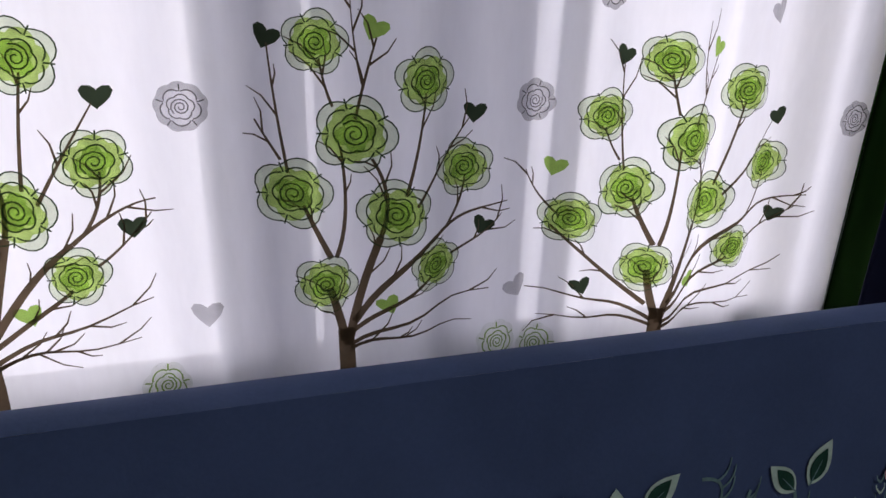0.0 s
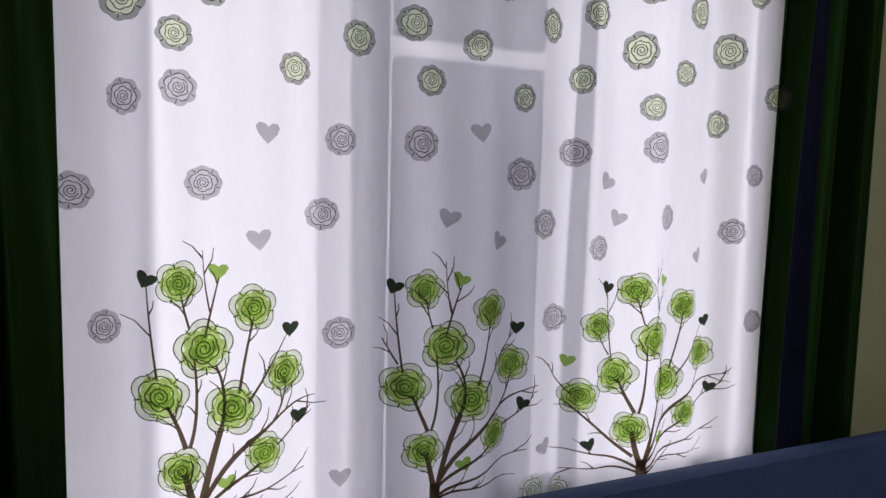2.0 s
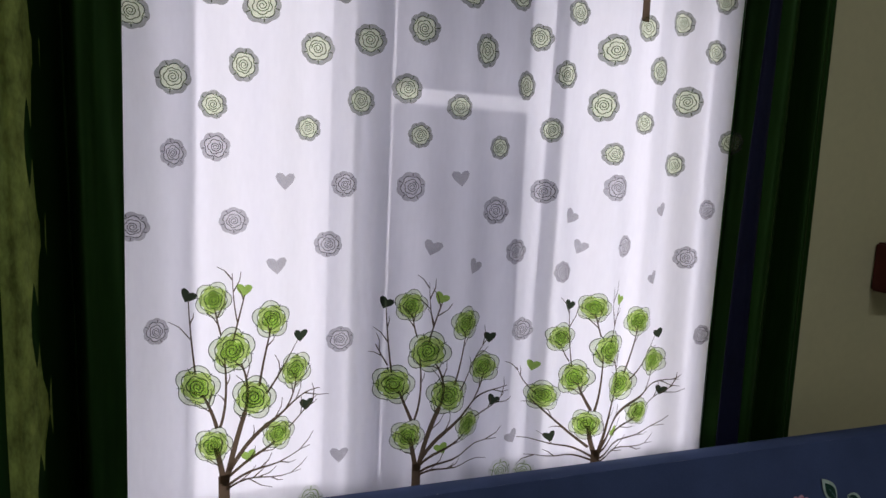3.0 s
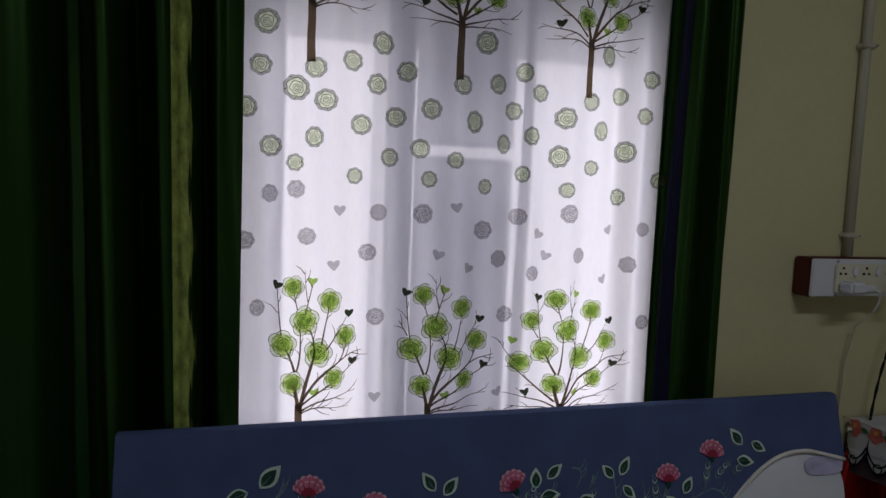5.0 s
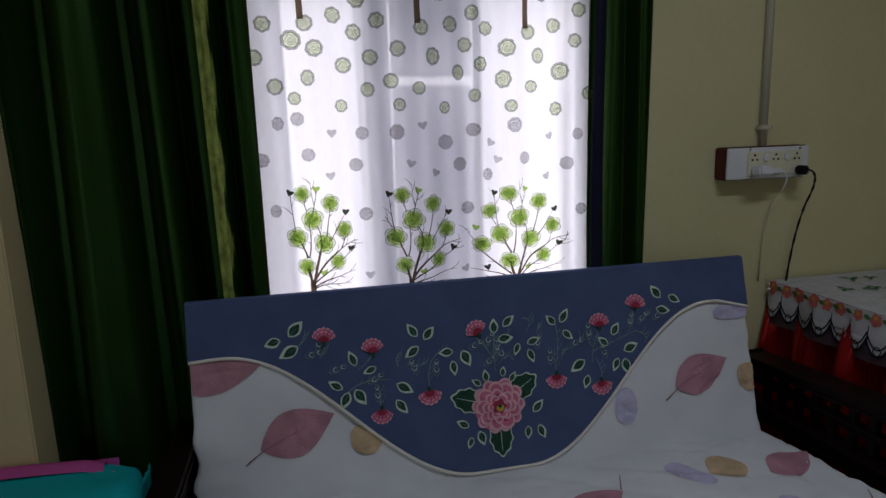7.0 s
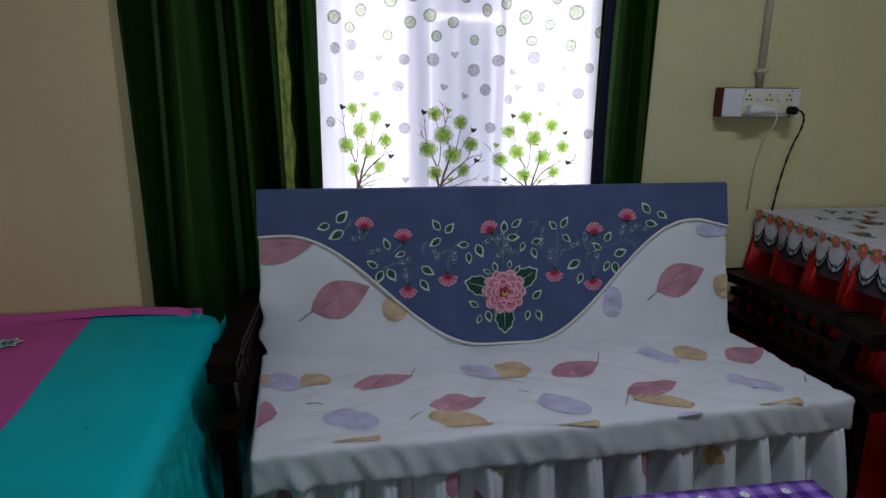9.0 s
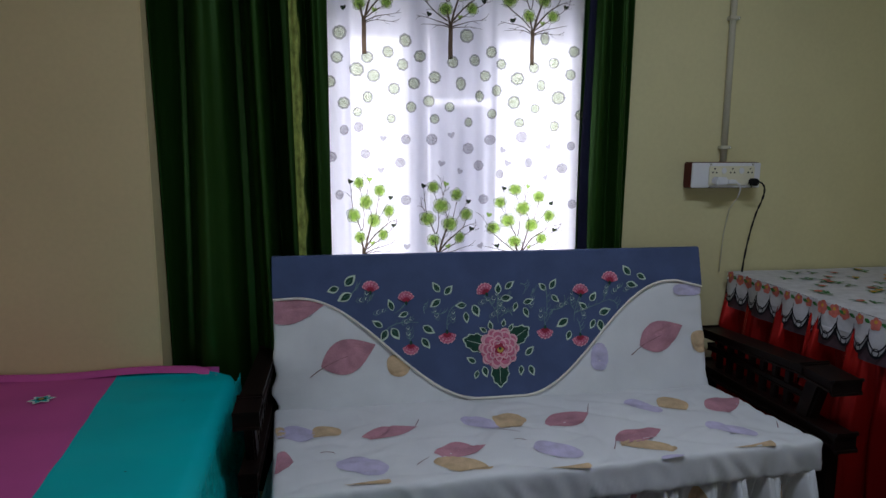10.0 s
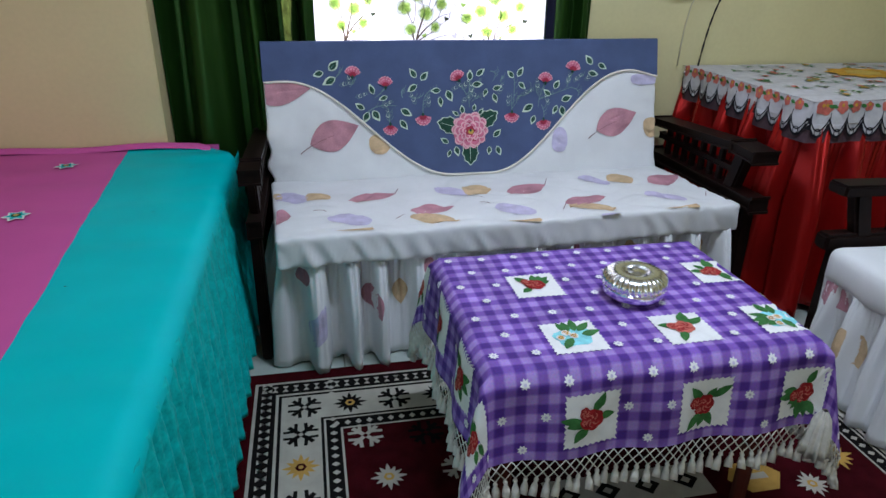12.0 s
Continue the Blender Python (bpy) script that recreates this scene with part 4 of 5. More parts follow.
def seat_dent(x, y):
    return 0.007 * noise.noise((x * 4, y * 5, 2.0)) + 0.003 * noise.noise((x * 17, y * 11, 5.0)) - 0.006 * crease(x + 0.6 * y, y, 3.0) - 0.005 * crease(x - 0.9 * y, y, 6.0)


def seat_warp(x, y, z):
    dz = seat_dent(x, y)
    s = (0.26 - y) / 0.52
    q = seat_map(x / 0.77, s, 0.405 + z + dz)
    if s > 0.93:
        k = min(1.0, (s - 0.93) / 0.05) * (1.0 - max(0.0, z) / 0.05)
        q.y += k * (0.011 * noise.noise((x * 30 + z * 14, z * 9, 8.0)) + 0.006 * noise.noise((x * 90 + z * 60, z * 12, 3.0)))
    return q


seat = soft_box("seat_cushion", 0.77, 0.26, 0.05, 0.014, seat_warp, M_WHITE, sofa, "white cotton seat cover with printed leaves", step=0.011)


def on_seat(u, v, h):
    s = (-0.405 - v) / 0.528
    uu = (u - 0.055 * s) / (0.755 + 0.02 * s)
    s = (-0.405 - v) / (0.528 - 0.035 * uu)
    x, y = uu * 0.77, 0.26 - 0.52 * s
    d = seat_dent(x, y)
    return Vector((u, v, 0.4570 + d + h))


# red leaves, lavender leaves, ochre leaves, ochre wedges
for q in ((-0.490, -0.661, -0.321, -0.618, 0.080), (-0.752, -0.770, -0.676, -0.781, 0.115), (-0.300, -0.795, -0.147, -0.768, 0.092), (0.064, -0.661, 0.227, -0.606, 0.100), (0.230, -0.796, 0.402, -0.739, 0.090), (0.620, -0.625, 0.775, -0.572, 0.095)):
    leaf_between(*q, 0, on_seat, seat, lo=-0.722)
for q in ((-0.722, -0.572, -0.630, -0.641, 0.085), (-0.557, -0.790, -0.432, -0.864, 0.086), (-0.174, -0.566, -0.078, -0.656, 0.062), (-0.013, -0.793, 0.103, -0.869, 0.082), (0.384, -0.533, 0.461, -0.637, 0.060), (0.555, -0.729, 0.655, -0.838, 0.064), (0.308, -0.918, 0.379, -0.918, 0.020)):
    leaf_between(*q, 1, on_seat, seat, blunt=True)
for q in ((-0.735, -0.594, -0.708, -0.588, 0.075), (-0.632, -0.606, -0.546, -0.606, 0.078), (-0.082, -0.620, 0.018, -0.600, 0.098), (-0.306, -0.832, -0.158, -0.898, 0.062), (0.239, -0.808, 0.377, -0.878, 0.058), (0.484, -0.555, 0.572, -0.602, 0.090)):
    leaf_between(*q, 2, on_seat, seat, blunt=True)
for x0, x1, y, w in ((-0.547, -0.429, -0.930, 0.030), (-0.013, 0.106, -0.922, 0.028), (0.535, 0.672, -0.893, 0.032)):
    p = Print(LEAF_PRINTS)
    p.fan([(x0, y - 0.004), (x1 - 0.01, y - w / 2), (x1, y), (x1 - 0.004, y + w / 2), ((x0 + x1) / 2, y + w / 4)], 2, 0.0)
    p.lay("printed_leaf", on_seat, seat)
for x0, y0, x1, y1 in ((-0.088, -0.676, -0.030, -0.708), (-0.607, -0.739, -0.566, -0.746), (-0.353, -0.845, -0.317, -0.816), (-0.059, -0.755, -0.007, -0.767), (0.754, -0.794, 0.779, -0.754), (-0.326, -0.612, -0.310, -0.567), (0.225, -0.600, 0.250, -0.545), (0.205, -0.845, 0.232, -0.795)):
    p = Print(LEAF_PRINTS)
    p.strip(bend((x0, y0), ((x0 + x1) / 2 + 0.004, (y0 + y1) / 2 + 0.006), (x1, y1), 6), 0.0030, 0.0018, 3, 0.0004)
    p.lay("printed_stem", on_seat, seat)


def skirt(name, path, z0, z1, amp, waves, mat, parent, label="", seed=1, rows=12, per=12):
    """A gathered valance that hangs along a path of plan points; returns its mapping (metres along, metres down)."""
    r = random.Random(seed)
    path = [Vector((*q, 0)) for q in path]
    lens = [0]
    for a, b in zip(path, path[1:]):
        lens.append(lens[-1] + (b - a).length)
    total = lens[-1]
    jit = [r.uniform(-0.8, 0.8) for _ in range(int(waves) + 3)]
    amps = [r.uniform(0.5, 1.25) for _ in range(int(waves) + 3)]

    def place(s, d):
        s = max(0, min(total - 1e-6, s))
        k = max(i for i in range(len(path) - 1) if lens[i] <= s)
        t = (path[k + 1] - path[k]).normalized()
        q = path[k] + t * (s - lens[k])
        out = Vector((t.y, -t.x, 0))
        w = s / total * waves
        i = int(w)
        f = w - i
        ph = 2 * math.pi * (w + jit[i] * (1 - f) * 0.25 + jit[i + 1] * f * 0.25)
        am = amps[i] * (1 - f) + amps[i + 1] * f
        down = d / (z0 - z1)
        col = 2.0 / (1 + math.exp(-5.0 * (math.cos(ph + 0.5 * math.sin(0.37 * ph)) - 0.25))) - 1
        fine = 0.07 * math.sin(3.3 * ph + 1 + 2 * down) + 0.10 * (1 - down) * math.sin(6.7 * ph + jit[i] * 3)
        off = amp * am * ((0.10 + 0.90 * min(1.0, down * 2.2) ** 0.8) * col + fine)
        return q + out * (off + 0.02 * down) + Vector((0, 0, z0 - d - 0.012 * down * am * (1 + math.sin(ph)) * 0.3))
    n = int(waves * per)
    ob = grid(name, n, rows, lambda a, b: place(a * total, b * (z0 - z1)), mat, parent, label, thick=0.0015)
    return ob, place


f0, f1 = seat_map(-0.985, 0.955, 0), seat_map(0.985, 0.955, 0)
b0, b1 = seat_map(-0.985, 0.25, 0), seat_map(0.985, 0.25, 0)
sk, sk_at = skirt("skirt", [b0.xy, f0.xy, f1.xy, b1.xy], 0.368, 0.010, 0.050, 19, M_WHITE, sofa, "gathered white valance with printed leaves", 4, 14, 30)
side = (b0 - f0).length
for d, dz, ln, wd, a, m in ((0.10, 0.20, 0.14, 0.06, -1.3, 1), (0.27, 0.15, 0.11, 0.06, 1.2, 0), (0.36, 0.14, 0.10, 0.05, 1.5, 2), (0.55, 0.16, 0.16, 0.045, 1.1, 0), (0.06, 0.05, 0.07, 0.04, 1.3, 0), (0.45, 0.05, 0.08, 0.04, 1.5, 0), (0.95, 0.05, 0.08, 0.04, 1.4, 0), (1.15, 0.06, 0.08, 0.04, 1.5, 2), (1.42, 0.07, 0.08, 0.04, 1.4, 2)):
    printed_leaf(side + d, dz, ln, wd, a, m, lambda u, v, h: sk_at(u, v) + Vector((0, -0.0030 - h, 0)), sk, False)


def board(name, a, b, w, t, mat, parent, label=""):
    """A planed plank from a to b, w wide across x, t thick."""
    a, b = Vector(a), Vector(b)
    d = b - a
    bm = bmesh.new()
    bmesh.ops.create_cube(bm, size=1)
    up = Vector((1, 0, 0)).cross(d).normalized()
    for v in bm.verts:
        v.co = (a + b) / 2 + Vector((v.co.x * w, 0, 0)) + d * v.co.y + up * (v.co.z * t)
    bmesh.ops.bevel(bm, geom=bm.edges[:], offset=min(w, t) * 0.18, segments=2, affect="EDGES")
    return from_bm(name, bm, mat, parent, label)


def sofa_arm(x, parent, slim=1.0, reach=0.905):
    arm = board("armrest", (x, -0.22, 0.585), (x, -0.78, 0.622), 0.075 * slim, 0.032, M_WOOD, parent, "dark polished wooden armrest")
    board("arm_tip", (x, -0.775, 0.622), (x, -reach, 0.615), 0.085 * slim, 0.036, M_WOOD, arm)
    board("front_post", (x, -0.80, 0.60), (x, -0.735, 0.39), 0.045 * slim, 0.06, M_WOOD, arm)
    board("side_rail", (x, -0.20, 0.44), (x, -reach - 0.015, 0.455), 0.055 * slim, 0.045, M_WOOD, arm)
    board("mid_rail", (x, -0.24, 0.53), (x, -0.76, 0.535), 0.022, 0.022, M_WOOD, arm)
    for k in range(7):
        board("spindle", (x, -0.30 - 0.062 * k, 0.455), (x, -0.30 - 0.062 * k, 0.585), 0.018, 0.026, M_WOOD, arm)
    for y in (-0.24, -0.86):
        board("leg", (x, y, 0.0), (x, y + 0.01, 0.44), 0.055 * slim, 0.055, M_WOOD, parent)


sofa_arm(0.875, sofa)
sofa_arm(-0.782, sofa, 0.62, 0.865)
box("base_frame", (-0.70, -0.76, 0.28), (0.76, -0.26, 0.352), M_WOOD, sofa)
board("back_leg", (-0.70, -0.25, 0.0), (-0.70, -0.25, 0.60), 0.05, 0.05, M_WOOD, sofa)
board("back_leg", (0.70, -0.25, 0.0), (0.70, -0.25, 0.60), 0.05, 0.05, M_WOOD, sofa)

# ---- bed ----
bed = thing("bed", (-1.5, -1.4, 0), "double bed under a magenta bedspread with broad teal border", "bed")
BED_Y0, BED_Y1 = -0.325, -2.45


def bed_top_z(x, y):
    return 0.578 + 0.006 * noise.noise((x * 2.2, y * 2.0, 0.3)) + 0.006 * noise.noise((x * 3, y * 12, 1.3))


def seam(y):
    return -1.232 + 0.105 * (y - BED_Y0) / (-1.40)


grid("magenta_field", 30, 70, lambda a, b: (-2.25 + (seam(BED_Y0 + (BED_Y1 - BED_Y0) * b) + 2.25) * a, BED_Y0 + (BED_Y1 - BED_Y0) * b, bed_top_z(-2.25 + (seam(BED_Y0 + (BED_Y1 - BED_Y0) * b) + 2.25) * a, BED_Y0 + (BED_Y1 - BED_Y0) * b)), M_PINK, bed, "magenta satin-cotton middle")


def teal_at(a, b):
    y = BED_Y0 + (BED_Y1 - BED_Y0) * b
    x0, x1 = seam(y), -0.905
    c = max(0.0, 1 - b / 0.07) ** 2
    if a < 0.75:
        x = x0 + (x1 - x0) * a / 0.75
        return (x, y, bed_top_z(x, y) + 0.001 - 0.030 * c * (a / 0.75) ** 4)
    w = (a - 0.75) / 0.25 * math.pi / 2
    return (x1 + 0.045 * math.sin(w) * (1 - 0.5 * c), y, bed_top_z(x1, y) + 0.001 - 0.030 * c - 0.045 * (1 - math.cos(w)))


grid("teal_border", 28, 90, teal_at, M_TEAL, bed, "teal border band")


def bed_side(a, b):
    y = BED_Y0 + 0.002 + (BED_Y1 - BED_Y0) * a
    w = 2 * math.pi * (y / 0.078 + 0.35 * math.sin(7 * y) + 1.1 * b)
    d = (0.004 + 0.024 * b ** 0.8) * (math.sin(w) + 0.3 * math.sin(2.7 * w + 1)) * (0.7 + 0.5 * noise.noise((y * 5, b, 7.7)))
    d += 0.004 * noise.noise((y * 45, b * 22, 2.2))
    return (-0.8655 + 0.028 * b + d, y, 0.552 + 0.004 * noise.noise((y * 30, 0, 4.0)) - 0.507 * b - 0.003 * math.sin(w) * b)


grid("ruffled_drop", 420, 34, bed_side, M_TEALRUF, bed, "gathered crinkled teal drop", thick=0.001)
grid("head_drop", 60, 8, lambda a, b: (-2.25 + 1.32 * a, BED_Y0 + 0.004 * math.sin(60 * a) * b, bed_top_z(-2.25 + 1.32 * a, BED_Y0) - 0.3 * b), M_PINK, bed)
box("mattress", (-2.25, BED_Y1, 0.30), (-0.90, BED_Y0 - 0.01, 0.565), surface("mattress_ticking", (0.5, 0.5, 0.5)), bed, "", 0.03)
box("bed_frame", (-2.25, BED_Y1, 0.14), (-0.92, BED_Y0 - 0.012, 0.296), M_WOOD, bed)
for x in (-2.2, -0.96):
    for y in (-0.42, -2.35):
        box("leg", (x - 0.03, y - 0.03, 0), (x + 0.03, y + 0.03, 0.139), M_WOOD, bed)
# a raised quilted roll of the spread along the head
grid("head_roll", 60, 8, lambda a, b: (-2.2 + 1.245 * a, BED_Y0 + 0.005 - 0.05 * b, -0.012 * max(0, a - 0.97) / 0.03 + bed_top_z(-2.2 + 1.245 * a, BED_Y0) + 0.014 * math.sin(math.pi * b) + 0.004 * math.sin(17 * a)), M_PINK, bed)

for k, (x, y, s) in enumerate(((-1.372, -0.545, 0.036), (-1.352, -1.010, 0.034), (-1.70, -0.80, 0.035), (-1.33, -1.48, 0.034))):
    p = Print([M_PATCH, M_TEAL, M_LEAF, M_GOLD])
    for j in range(6):
        a = j * math.pi / 3 + 0.3
        p.fan(leaf(x, y, s * 1.05, s * 0.62, a), 0, 0.0)
        p.fan(leaf(x, y, s * 0.80, s * 0.40, a), 1, 0.0005)
    p.fan(ring(x, y, s * 0.36, s * 0.36, 12), 2, 0.001)
    p.fan(ring(x, y, s * 0.2, s * 0.2, 10), 3, 0.0014)
    p.lay("applique_flower", lambda u, v, h: (u, v, bed_top_z(u, v) + 0.0050 + h), bed, "white and teal applique flower")
for x, y in ((-0.98, -0.62), (-1.02, -1.02), (-1.11, -1.44)):
    p = Print([M_LEAF])
    p.fan(ring(x, y, 0.0032, 0.0022, 8), 0, 0)
    p.lay("stitch_mark", lambda u, v, h: (u, v, bed_top_z(u, v) + 0.0050 + h), bed)

# ---- draped side table ----
TX0, TX1, TY0, TY1, TZ = 1.010, 2.045, -0.135, -0.905, 0.798
stand = thing("side_table", (1.5, -0.5, 0), "side table hidden by a gathered red satin skirt", "table")
box("tabletop", (TX0 + 0.01, TY1 + 0.01, TZ - 0.045), (TX1 - 0.01, TY0 - 0.005, TZ - 0.006), M_WOOD, stand)
for x in (TX0 + 0.06, TX1 - 0.08):
    for y in (TY1 + 0.06, TY0 - 0.06):
        box("leg", (x - 0.025, y - 0.025, 0), (x + 0.025, y + 0.025, TZ - 0.046), M_WOOD, stand)
rs, rs_at = skirt("satin_skirt", [(TX0, TY0), (TX0, TY1), (TX1, TY1)], TZ - 0.05, 0.03, 0.060, 11, M_RED, stand, "gathered deep red satin skirt", 11, 16, 28)

cloth = thing("table_cover", (1.5, -0.5, TZ), "white floral table cover with black scalloped lace edge", "tablecloth")
grid("cover_top", 40, 30, lambda a, b: (TX0 - 0.012 + (TX1 - TX0 + 0.012) * a, TY1 - 0.012 + (TY0 - TY1 + 0.012) * b, TZ + 0.002 + 0.003 * noise.noise((a * 6, b * 5, 4))), M_LACE, cloth, "white cover printed with flowers")


def edge_at(s, d, h):
    """Along the hem: s metres from the wall down the near side, then along the front; d metres down."""
    left = TY0 - TY1
    wob = 0.006 * math.sin(s * 38) * min(1, d / 0.05)
    if s <= left:
        return (TX0 - 0.014 - 0.05 * d - wob - h, TY0 - s, TZ + 0.002 - d)
    return (TX0 - 0.012 + s - left, TY1 - 0.014 - 0.05 * d - wob - h, TZ + 0.002 - d)


HEM = (TY0 - TY1) + (TX1 - TX0)
grid("hem_band", 160, 4, lambda a, b: edge_at(a * HEM, 0.080 * b, 0), M_LACE, cloth)
LEFT = TY0 - TY1
SCALLOPS = [(k * LEFT / 12, LEFT / 12) for k in range(12)] + [(LEFT + k * (HEM - LEFT) / 16, (HEM - LEFT) / 16) for k in range(16)]
grid("net_trim", 200, 3, lambda a, b: edge_at(a * HEM, 0.070 + 0.066 * b, -0.004), M_NET, cloth, "dark net trim under the scallops")
for s0, w in SCALLOPS:
    p = Print([M_LACE, M_BLACK, M_PATCH])
    pts = [(s0 + w * i / 10, 0.072 + 0.044 * math.sin(math.pi * i / 10) ** 0.8) for i in range(11)]
    p.fan(pts, 0, 0.001, (s0 + w / 2, 0.076))
    p.strip(pts, 0.006, 0.006, 1, 0.0025)
    p.strip([(s0 + w * i / 10, 0.054 + 0.042 * math.sin(math.pi * i / 10) ** 0.8) for i in range(11)], 0.0045, 0.0045, 1, 0.0027)
    p.strip([(s0 + w * 0.03, 0.092), (s0 + w * 0.03, 0.035)], 0.007, 0.002, 1, 0.0028)
    p.strip([(s0 + w * (0.5 + 0.16 * math.cos(0.7 * i)), 0.100 + 0.012 * math.sin(0.7 * i)) for i in range(10)], 0.0035, 0.0035, 1, 0.0027)
    p.lay("lace_scallop", edge_at, cloth, "white lace scallop outlined in black")
rnd = random.Random(21)
for k in range(34):
    p = Print([M_CORAL, M_PGREEN, M_AMBER])
    s = (k + 0.5) * HEM / 34 + rnd.uniform(-0.008, 0.008)
    if abs(s - LEFT) < 0.03:
        s = LEFT + 0.034
    p.fan(petal_ring(s, 0.018, rnd.uniform(0.016, 0.027), k), 0, 0.002)
    p.fan(leaf(s + 0.018, 0.012, 0.026, 0.012, 0.3), 1, 0.0024)
    p.fan(ring(s, 0.012, 0.006, 0.006, 8), 2, 0.0028)
    p.lay("printed_flower", edge_at, cloth)
for k in range(90):
    x, y = rnd.uniform(TX0 + 0.05, TX1 - 0.05), rnd.uniform(TY1 + 0.04, TY0 - 0.05)
    p = Print([M_CORAL, M_PGREEN, M_AMBER])
    a = rnd.uniform(0, 6.28)
    for j in range(3):
        p.fan(leaf(x, y, rnd.uniform(0.02, 0.04), 0.013, a + j * 2.0), 1, 0.0)
    if k % 3:
        p.fan(ring(x, y, 0.014, 0.012, 14, a, 5, 0.15), rnd.choice((0, 0, 2)), 0.0005)
    p.lay("printed_flower", lambda u, v, h: (u, v, TZ + 0.006 + h), cloth)
p = Print([M_AMBER, M_GOLD])
p.fan(ring(1.62, -0.42, 0.14, 0.12, 36, 0, 9, 0.12), 0, 0.0)
p.fan(ring(1.62, -0.42, 0.07, 0.06, 24, 0, 6, 0.1), 1, 0.0006)
p.lay("printed_sunflower", lambda u, v, h: (u, v, TZ + 0.0068 + h), cloth, "large amber printed flower")

cup = thing("pen_cup", (1.95, -0.30, TZ), "small black cup holding pens", "pen holder")


def lathe(name, prof, cx, cy, cz, mat, parent, label="", n=32, flute=0.0, flutes=0):
    verts, faces = [], []
    for r, z in prof:
        for k in range(n):
            a = 2 * math.pi * k / n
            q = r * (1 + flute * math.cos(flutes * a) * (1 if 0.25 < r / max(p[0] for p in prof) else 0))
            verts.append((cx + q * math.cos(a), cy + q * math.sin(a), cz + z))
    for i in range(len(prof) - 1):
        for k in range(n):
            faces.append((i * n + k, i * n + (k + 1) % n, (i + 1) * n + (k + 1) % n, (i + 1) * n + k))
    return mesh_object(name, verts, faces, mat, parent, label)


lathe("cup", [(0.001, 0.004), (0.03, 0.004), (0.032, 0.01), (0.034, 0.09), (0.031, 0.09), (0.029, 0.012), (0.001, 0.012)], 1.95, -0.30, TZ, M_BLACK, cup)
for k, (dx, dy) in enumerate(((0.01, 0.0), (-0.012, 0.008), (0.0, -0.012))):
    tube("pen", [(1.95 + dx, -0.30 + dy, TZ + 0.02), (1.95 + dx * 2.4, -0.30 + dy * 2.4, TZ + 0.15)], 0.004, M_BLACK, cup)

# ---- coffee table and its cloth ----
HW, HD, CX, CY, CZ = 0.352, 0.262, 0.046, -1.538, 0.512
coffee = thing("coffee_table", (CX, CY, 0), "low wooden coffee table under a checked cloth", "table")
box("tabletop", (CX - HW + 0.006, CY - HD + 0.006, CZ - 0.034), (CX + HW - 0.006, CY + HD - 0.006, CZ - 0.004), M_WOOD, coffee)
for sx in (-1, 1):
    for sy in (-1, 1):
        x, y = CX + sx * (HW - 0.06), CY + sy * (HD - 0.06)
        tube("leg", [(x, y, 0.0), (x, y, CZ - 0.034)], 0.018, M_BOXWOOD, coffee)

DROP = 0.185


def on_cloth(a, b, h=0.0):
    """The cloth's metres from its middle, laid over the table and hanging past its edges."""
    da, db = max(abs(a) - HW, 0), max(abs(b) - HD, 0)
    sa, sb = (1 if a > 0 else -1), (1 if b > 0 else -1)
    ripple = 0.007 * math.sin(a * 31 + 1.3) * min(1, db / 0.1) + 0.007 * math.sin(b * 33) * min(1, da / 0.1)
    if da == 0 and db == 0:
        z = CZ + 0.0015 * noise.noise((a * 9, b * 9, 0.5)) + h
        e = min(HW - abs(a), HD - abs(b))
        return Vector((CX + a, CY + b, z - 0.006 * max(0, 1 - e / 0.012) ** 2))
    if da > 0 and db > 0:
        f = math.atan2(db, da)
        d = math.hypot(da, db)
        rad = (0.016 + 0.10 * d + 0.16 * d * math.sin(2 * f) ** 2) * min(1, d / 0.02) + h
        return Vector((CX + sa * (HW + rad * math.cos(f)), CY + sb * (HD + rad * math.sin(f)), CZ - 0.006 - d * 0.97))
    d = da + db
    rad = (0.012 + 0.10 * d + ripple) * min(1, d / 0.02) + h
    z = CZ - 0.006 - d * 0.985
    return Vector((CX + sa * (HW + rad), CY + b, z)) if da > 0 else Vector((CX + a, CY + sb * (HD + rad), z))


tcloth = thing("tablecloth", (CX, CY, CZ), "purple gingham tablecloth with floral patches and knotted fringe", "tablecloth")
EA, EB = HW + DROP, HD + DROP
grid("gingham_sheet", 130, 108, lambda u, v: on_cloth(-EA + 2 * EA * u, -EB + 2 * EB * v), M_GING, tcloth, "purple gingham cotton", uv=lambda u, v: (-EA + 2 * EA * u + 3, -EB + 2 * EB * v + 3))

PATCH_INKS = [M_PATCH, M_PGREEN, M_DEEPRED, M_CORAL, M_SKYP, M_AMBER]


